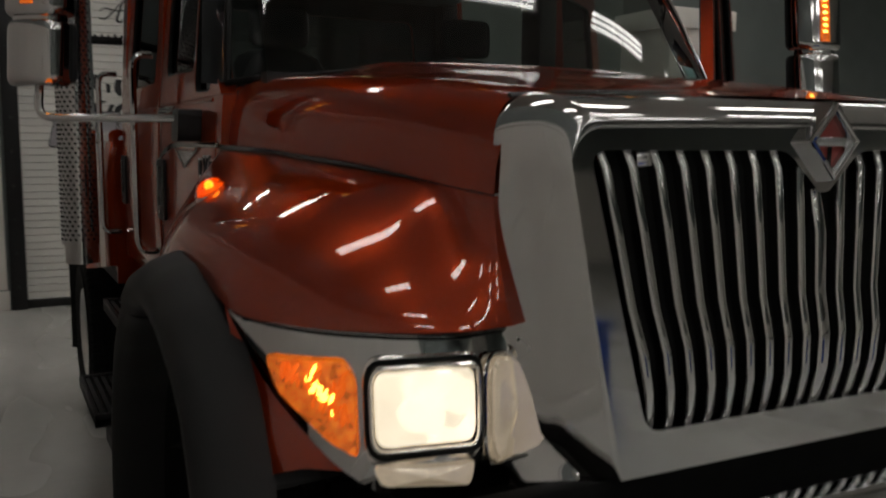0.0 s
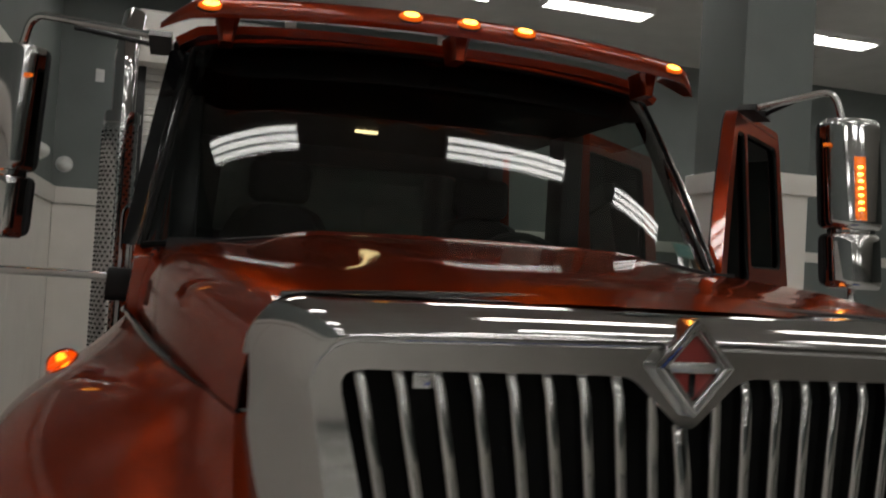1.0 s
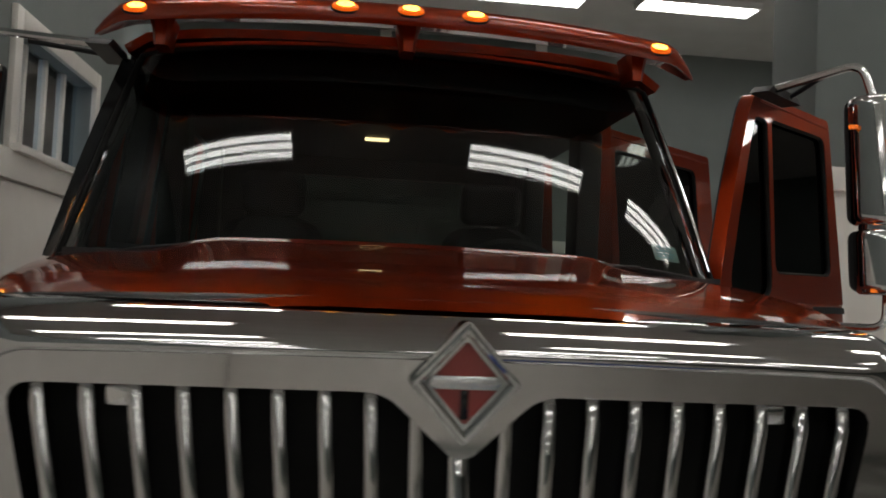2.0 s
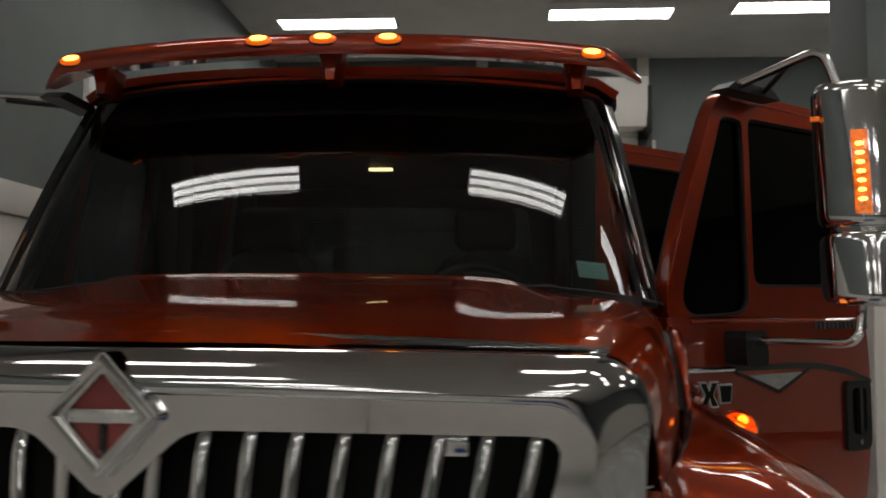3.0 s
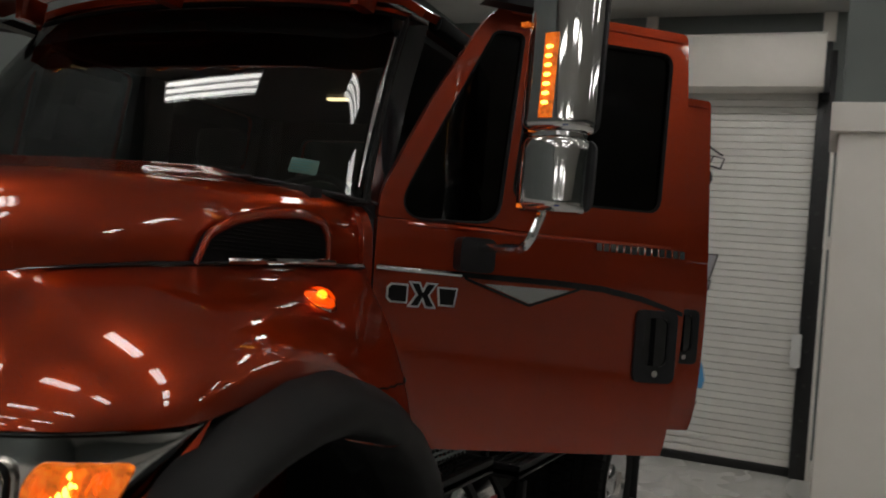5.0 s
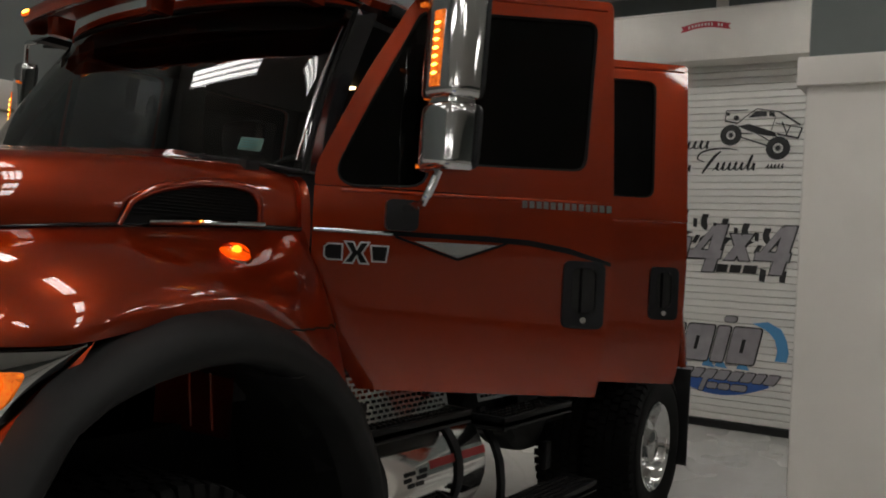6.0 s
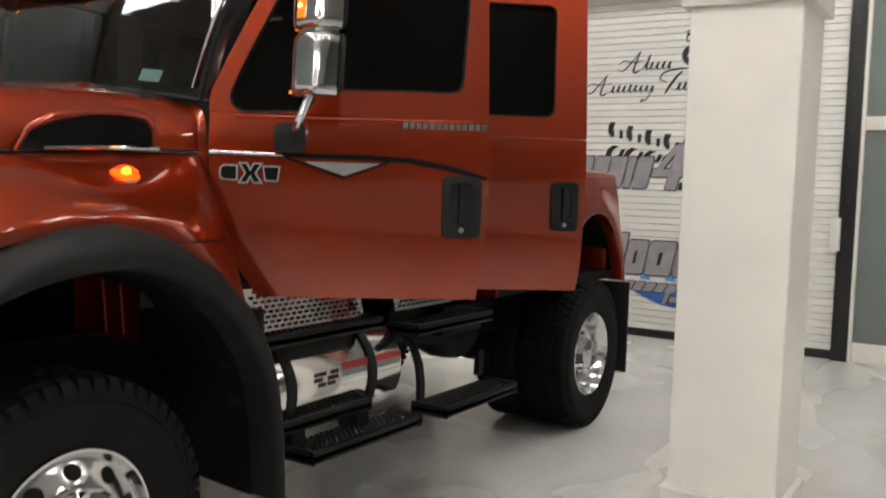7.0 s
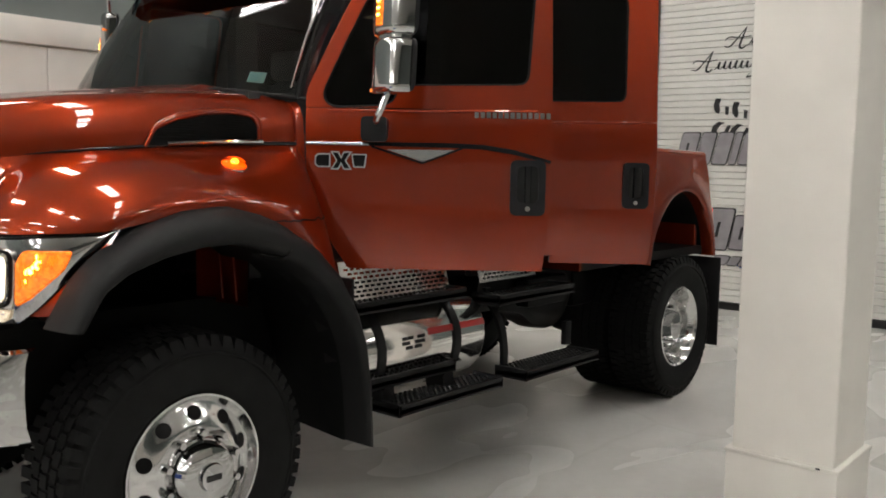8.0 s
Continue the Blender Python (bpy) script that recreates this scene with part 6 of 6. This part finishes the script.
part("gear_housing", loft([[V((x, 3.5 + (y - 3.5) * w, 1.02 - (1.02 - z) * w)) for y, z in rounded([(2.95, 1.02), (2.95, 0.86), (3.2, 0.79), (3.42, 0.75), (3.58, 0.64), (3.82, 0.60), (3.95, 0.66), (4.05, 0.80), (4.05, 1.02)], 0.06, 3)] for x, w in ((0.50, 0.80), (0.53, 0.95), (0.58, 1.0), (0.66, 1.0), (0.71, 0.95), (0.74, 0.80))], close_v=True, caps=True), FRAME_BLACK, TRUCK, "black brake gear housing")
part("battery_box", boxed((0.755, 3.3, 0.82), (0.86, 3.75, 1.0), 0.02), FRAME_BLACK, TRUCK)
part("suspension", boxed((0.5, 4.2, 0.7), (0.62, 4.6, 0.95), 0.02), FRAME_BLACK, TRUCK)


def steps(sg):
    """Steps and kick plates along one side."""
    def X(a, b):
        return sorted((sg * a, sg * b))

    def step(name, x0, x1, y0, y1, z, label):
        lo, hi = X(x0, x1)
        s = part(name, boxed((lo, y0, z - 0.05), (hi, y1, z - 0.012), 0.008), BLACK, TRUCK, label)
        bm = bmesh.new()
        ny, nx = int((y1 - y0) / 0.034), max(3, int((x1 - x0) / 0.034))
        for i in range(ny):
            for j in range(nx):
                cx, cy = lo + (hi - lo) * (j + 0.5) / nx, y0 + (y1 - y0) * (i + 0.5) / ny
                bmesh.ops.create_cone(bm, cap_ends=True, segments=6, radius1=0.011, radius2=0.007, depth=0.010, matrix=Matrix.Translation((cx, cy, z - 0.006)))
        tagged(part("grip_studs", bm, TREAD, s, "raised grip studs"), kind="stuff")
        for yy in (y0, y1 - 0.02):
            part("step_end", boxed((lo, yy, z - 0.058), (hi, yy + 0.02, z + 0.004), 0.004), BLACK, s)
        part("step_lip", boxed((hi - 0.02 if sg > 0 else lo, y0, z - 0.054), (hi if sg > 0 else lo + 0.02, y1, z + 0.002), 0.004), BLACK, s)
        return s
    step("upper_step", 0.90, 1.095, 1.60, 2.40, 1.062, "black studded upper step over the tank")
    step("upper_step", 0.935, 1.13, 2.64, 3.40, 0.995, "black studded upper step")
    if sg > 0:
        step("tank_step", 1.02, 1.115, 1.64, 2.30, 0.70, "black studded plate below the tank")
    a = step("lower_step", 1.03, 1.225, 1.76, 2.56, 0.585, "black studded lower step")
    b = step("lower_step", 1.03, 1.25, 2.74, 3.50, 0.585, "black studded lower step")
    for y in (1.80, 2.24):
        if sg > 0:
            part("step_bracket", loft([[V((x, y + dy, z)) for dy, z in ((-0.03, 0.63), (-0.02, 0.56), (0.06, 0.56), (0.05, 0.66))] for x in (0.98, 1.10)], close_v=True, caps=True), BLACK, a, "black cast step bracket")
        else:
            part("step_hanger", tube(bend([(sg * 1.0, y, 1.02), (sg * 1.07, y, 0.9), (sg * 1.07, y, 0.57)], 0.08), 0.024, 8), BLACK, a, "bent black step hanger")
    part("step_hanger", loft([[V((sg * (x + w), 2.82 + dy, z)) for w, dy in ((-0.012, -0.024), (0.012, -0.024), (0.012, 0.024), (-0.012, 0.024))] for x, z in ((0.90, 1.0), (0.94, 0.90), (0.985, 0.84), (1.02, 0.76), (1.035, 0.66), (1.035, 0.56))], close_v=True, caps=True), BLACK, b, "bent black step hanger")
    part("step_hanger", boxed((min(sg * 0.75, sg * 0.79), 3.85, 0.50), (max(sg * 0.75, sg * 0.79), 3.92, 0.66), 0.006), BLACK, b, "straight black step post")
    # perforated kick plates under the sill
    for y0, y1 in ((1.64, 2.40), (2.66, 3.20)):
        holes = []
        for i in range(int((y1 - y0 - 0.04) / 0.04)):
            for j in range(8):
                yy, zz = y0 + 0.03 + i * 0.04 + (0.02 if j % 2 else 0), 1.066 + j * 0.021
                if yy + 0.028 < y1 - 0.01:
                    holes.append([(yy, zz), (yy + 0.028, zz), (yy + 0.028, zz + 0.011), (yy, zz + 0.011)])
        part("kick_plate", plate([(y0, 1.05), (y1, 1.05), (y1, 1.235), (y0, 1.235)], lambda q, z, d: V((sg * (0.925 + d + 0.25 * (1.235 - z)), q, z)), 0.0, 0.004, holes), KICK, TRUCK, "slotted polished kick plate")
        part("kick_back", boxed((min(sg * 0.87, sg * 0.915), y0, 1.08), (max(sg * 0.87, sg * 0.915), y1, 1.14)), FRAME_BLACK, TRUCK)


def side_gear(sg):
    """Fuel tank, steps and kick plates along one side."""
    def X(a, b):
        return sorted((sg * a, sg * b))
    tank_c = (0.825, 0.785)
    rows = []
    for y, r in ((1.60, 0.225), (1.606, 0.238), (1.62, 0.243), (2.585, 0.243), (2.60, 0.238), (2.606, 0.225)):
        rows.append([V((sg * (tank_c[0] + r * math.cos(2 * math.pi * k / 40)), y, tank_c[1] + r * math.sin(2 * math.pi * k / 40))) for k in range(40)])
    if sg < 0:
        return steps(sg)
    t = part("fuel_tank", loft(rows, close_v=True, caps=True), TANK, TRUCK, "polished steel fuel tank", 30)
    for y in (1.80, 2.36):
        pts = [V((sg * (tank_c[0] + 0.252 * math.cos(a)), y, tank_c[1] + 0.252 * math.sin(a))) for a in [radians(100 - 190 * k / 20) for k in range(21)]]
        rows = [[p + V((0, -0.026, 0)), p + V((0, 0.026, 0)), p + V((-sg * 0.014, 0.026, 0)), p + V((-sg * 0.014, -0.026, 0))] for p in pts]
        part("tank_strap", loft(rows, close_v=True, caps=True), BLACK, t, "black tank strap")
    part("tank_band", loft([[V((sg * (tank_c[0] + 0.2445 * math.cos(a)), y, tank_c[1] + 0.2445 * math.sin(a))) for a in (radians(22), radians(18), radians(14))] for y in (2.14, 2.36, 2.598)]), RED_STEP, t, "red stripe on the tank")
    for k, spans in enumerate((((1.95, 1.985), (1.99, 2.03), (2.06, 2.115)), ((1.945, 2.0), (2.035, 2.11)), ((1.97, 2.02), (2.03, 2.085)))):
        for y0, y1 in spans:
            part("tank_label", loft([[V((sg * (tank_c[0] + 0.2445 * math.cos(a)), y, tank_c[1] + 0.2445 * math.sin(a))) for a in (radians(17 - 5.5 * k), radians(15 - 5.5 * k), radians(13 - 5.5 * k))] for y in (y0, y1)]), DARKMETAL, t, "black label")
    part("filler_cap", tube([(sg * 0.99, 1.66, 0.985), (sg * 1.02, 1.655, 1.01)], 0.04, 16), STEEL, t)
    part("drain_hose", tube(bend([(sg * 0.93, 2.61, 0.84), (sg * 0.95, 2.66, 0.85), (sg * 0.93, 2.72, 0.86)], 0.02), 0.018, 8), RED_STEP, t, "red rubber hose end")

    steps(sg)


side_gear(1)
side_gear(-1)

# --- bed ---
def bed_side(sg):
    CY, CZ, RY, RZ = 4.905, 0.93, 0.510, 0.60
    Y_FRONT, Z_LOW = 3.62, 1.02

    def rear(z):
        return lerp(5.47, 5.36, (z - 1.02) / 0.8)

    def rim(y):
        return lerp(1.838, 1.806, (y - 3.68) / 1.7)

    def at(y, z, d, flare=0.0):
        top = max(0.0, z - 1.55) / 0.28
        return V((sg * (1.075 + d + flare - 0.035 * top * top), y, z))

    def edge(a):
        """Where a ray from the arch's centre leaves the panel."""
        c, s = math.cos(a), math.sin(a)
        best = 9.0
        if s > 0.01:
            best = min(best, (rim(CY + 0.7 * c) - CZ) / s)
        if c > 0.01:
            best = min(best, (rear(CZ + 0.5 * s) - CY) / c)
        if c < -0.01:
            best = min(best, (Y_FRONT - CY) / c)
        return CY + best * c, CZ + best * s
    rows, arch = [], []
    for k in range(61):
        a = radians(lerp(9, 171, k / 60))
        p = (CY + RY * math.cos(a), CZ + RZ * math.sin(a))
        q = edge(a)
        q = (min(max(q[0], Y_FRONT), rear(q[1])), max(min(q[1], rim(q[0])), Z_LOW))
        gap = V((q[0] - p[0], q[1] - p[1])).length
        arch.append(p)
        row = [at(p[0], p[1], -0.05), at(p[0], p[1], -0.006, 0.04)]
        for j in range(1, 15):
            t = j / 14
            bulge = 0.046 * math.exp(-((t * gap - 0.02) / 0.13) ** 2)
            edge_in = 0.012 * max(0.0, 1 - (1 - t) * gap / 0.02) ** 2
            row.append(at(lerp(p[0], q[0], t), lerp(p[1], q[1], t), -edge_in, bulge))
        row.append(at(q[0], q[1], -0.05))
        rows.append(row)
    b = part("bed_side", loft(rows), PAINT, TRUCK, "copper bed side with a round flared wheel arch", 50)
    part("bed_liner", loft([[V((sg * 1.05, p[0], p[1])), V((sg * 0.5, p[0], p[1] + 0.01))] for p in arch]), FRAME_BLACK, TRUCK, "black rear wheel well")
    part("bed_cap", loft([[V((sg * (1.0 + dx), y, rim(y) + dz)) for dx, dz in ((-0.03, -0.01), (-0.025, 0.012), (0.0, 0.018), (0.03, 0.012), (0.046, -0.008), (0.046, -0.045), (0.036, -0.055))] for y in (3.64, 4.1, 4.6, 5.1, 5.365)], caps=True), PAINT, b, "rolled top rail of the bed")
    part("tail_lamp", boxed((min(sg * 1.04, sg * 1.085), 5.425, 1.36), (max(sg * 1.04, sg * 1.085), 5.45, 1.39), 0.006), RED_LAMP, TRUCK, "small red tail lamp, lit")


bed_side(1)
bed_side(-1)
part("bed_floor", boxed((-1.03, 3.62, 1.04), (1.03, 5.42, 1.10)), FRAME_BLACK, TRUCK, "dark bed floor")
part("bed_front", boxed((-1.03, 3.60, 1.04), (1.03, 3.64, 1.80)), PAINT, TRUCK)
part("tailgate", boxed((-1.0, 5.33, 1.08), (1.0, 5.37, 1.78), 0.012), PAINT, TRUCK, "copper tailgate")

# --- exhaust stack and grab rails on the far side ---
def exhaust_stack(x, y):
    s = part("exhaust_pipe", turned([(1.15, 0.085), (2.68, 0.085)], (x, y, 0), 32), STEEL, TRUCK, "tall polished exhaust stack")
    rows = [[V((x + 0.098 * math.cos(a), y + 0.098 * math.sin(a), z)) for a in [radians(150 + 180 * k / 14) for k in range(15)]] for z in [1.25 + 1.38 * k / 2 for k in range(3)]]
    part("heat_shield", loft(rows), STEEL, s, "perforated heat shield")
    bm = bmesh.new()
    for i in range(56):
        for k in range(9):
            a = radians(160 + 160 * (k + 0.5 * (i % 2)) / 9.0)
            bmesh.ops.create_cone(bm, cap_ends=True, segments=6, radius1=0.007, radius2=0.007, depth=0.004, matrix=Matrix.Translation((x + 0.099 * math.cos(a), y + 0.099 * math.sin(a), 1.28 + 0.0238 * i)) @ Matrix.Rotation(a, 4, "Z") @ Matrix.Rotation(radians(90), 4, "Y"))
    tagged(part("perforation", bm, GLOSS_BLACK, s, "dark round perforations"), kind="stuff")
    part("stack_pipe", tube(bend([(x, y, 2.66), (x, y, 3.05), (x + 0.02, y + 0.2, 3.28)], 0.14, 6), 0.062, 20), CHROME, s, "curved chrome outlet pipe")
    part("stack_clamp", turned([(2.64, 0.095), (2.70, 0.095)], (x, y, 0), 32), CHROME, s)
    part("stack_bracket", boxed((x + 0.05, y - 0.02, 2.30), (-0.95, y + 0.02, 2.34), 0.004), BLACK, s)


exhaust_stack(-1.19, 3.72)
for y0 in (3.60,):
    part("grab_rail", tube(bend([(-1.0, y0, 2.14), (-1.09, y0, 2.14), (-1.09, y0, 1.32), (-1.0, y0, 1.32)], 0.06), 0.014, 10), CHROME, TRUCK, "upright chrome grab rail")
part("grab_rail", tube(bend([(-1.0, 2.47, 2.14), (-1.08, 2.47, 2.14), (-1.08, 2.47, 1.34), (-1.0, 2.47, 1.34)], 0.06), 0.014, 10), CHROME, TRUCK, "upright chrome grab rail")


# ---------- small things on the walls ----------
def wall_plate(at, size, label, category):
    x, y, z = at
    w, d, h = size
    t = thing("wall_plate", label, category, at)
    part("cover", boxed((-w / 2, -d / 2, -h / 2), (w / 2, d / 2, h / 2), min(size) * 0.2), PLASTIC_WHITE, t)
    part("slot", boxed((-w / 4, -d / 2 - 0.002, -h / 4), (w / 4, d / 2 + 0.002, h / 4), 0.0), FIX, t)
    return t


wall_plate((3.15, Y1 - 0.006, 1.05), (0.08, 0.012, 0.13), "white outlet cover on the grey wall", "outlet")
wall_plate((-1.78, Y1 - 0.006, 3.9), (0.09, 0.012, 0.14), "white switch cover on the grey wall", "switch")
wall_plate((X0 + 0.006, 7.6, 3.04), (0.012, 0.10, 0.10), "white switch cover on the grey wall", "switch")


def camera_dome(at, turn):
    t = thing("security_dome", "white round sensor dome on the grey wall", "sensor", at)
    bm = turned([(0.0, 0.075), (0.03, 0.075), (0.06, 0.06), (0.085, 0.03), (0.09, 0.002)], (0, 0, 0), 20)
    bm.transform(turn)
    part("dome", bm, PLASTIC_WHITE, t)
    bm = turned([(0.0, 0.09), (0.012, 0.088)], (0, 0, 0), 20)
    bm.transform(turn)
    part("seat_ring", bm, FIX, t)
    return t


camera_dome((-2.08, Y1 - 0.001, 2.89), Matrix.Rotation(radians(90), 4, "X"))
camera_dome((X0 + 0.001, 8.15, 2.92), Matrix.Rotation(radians(90), 4, "Y"))


# made-up box with drawers, placed out of view for the blue reflections in the chrome
def tool_chest(at):
    t = thing("tool_chest", "low blue box standing in for an unseen blue thing reflected in the chrome", "tool chest", at)
    part("body", boxed((-0.7, -0.3, 0.06), (0.7, 0.28, 0.86), 0.01), BLUE, t)
    for x in (-0.6, 0.6):
        for y in (-0.22, 0.2):
            part("foot", boxed((x - 0.04, y - 0.04, 0.0), (x + 0.04, y + 0.04, 0.06), 0.006), DARKMETAL, t)
    for k in range(3):
        dr = part("drawer", boxed((-0.66, 0.281, 0.09 + 0.25 * k), (0.66, 0.30, 0.32 + 0.25 * k), 0.006), BLUE, t)
        part("handle", boxed((-0.55, 0.301, 0.27 + 0.25 * k), (0.55, 0.318, 0.29 + 0.25 * k), 0.004), STEEL, dr)
    part("lid", boxed((-0.72, -0.3, 0.86), (0.72, 0.31, 0.91), 0.008), BLUE, t)
    return t


tool_chest((1.25, -3.6, 0))
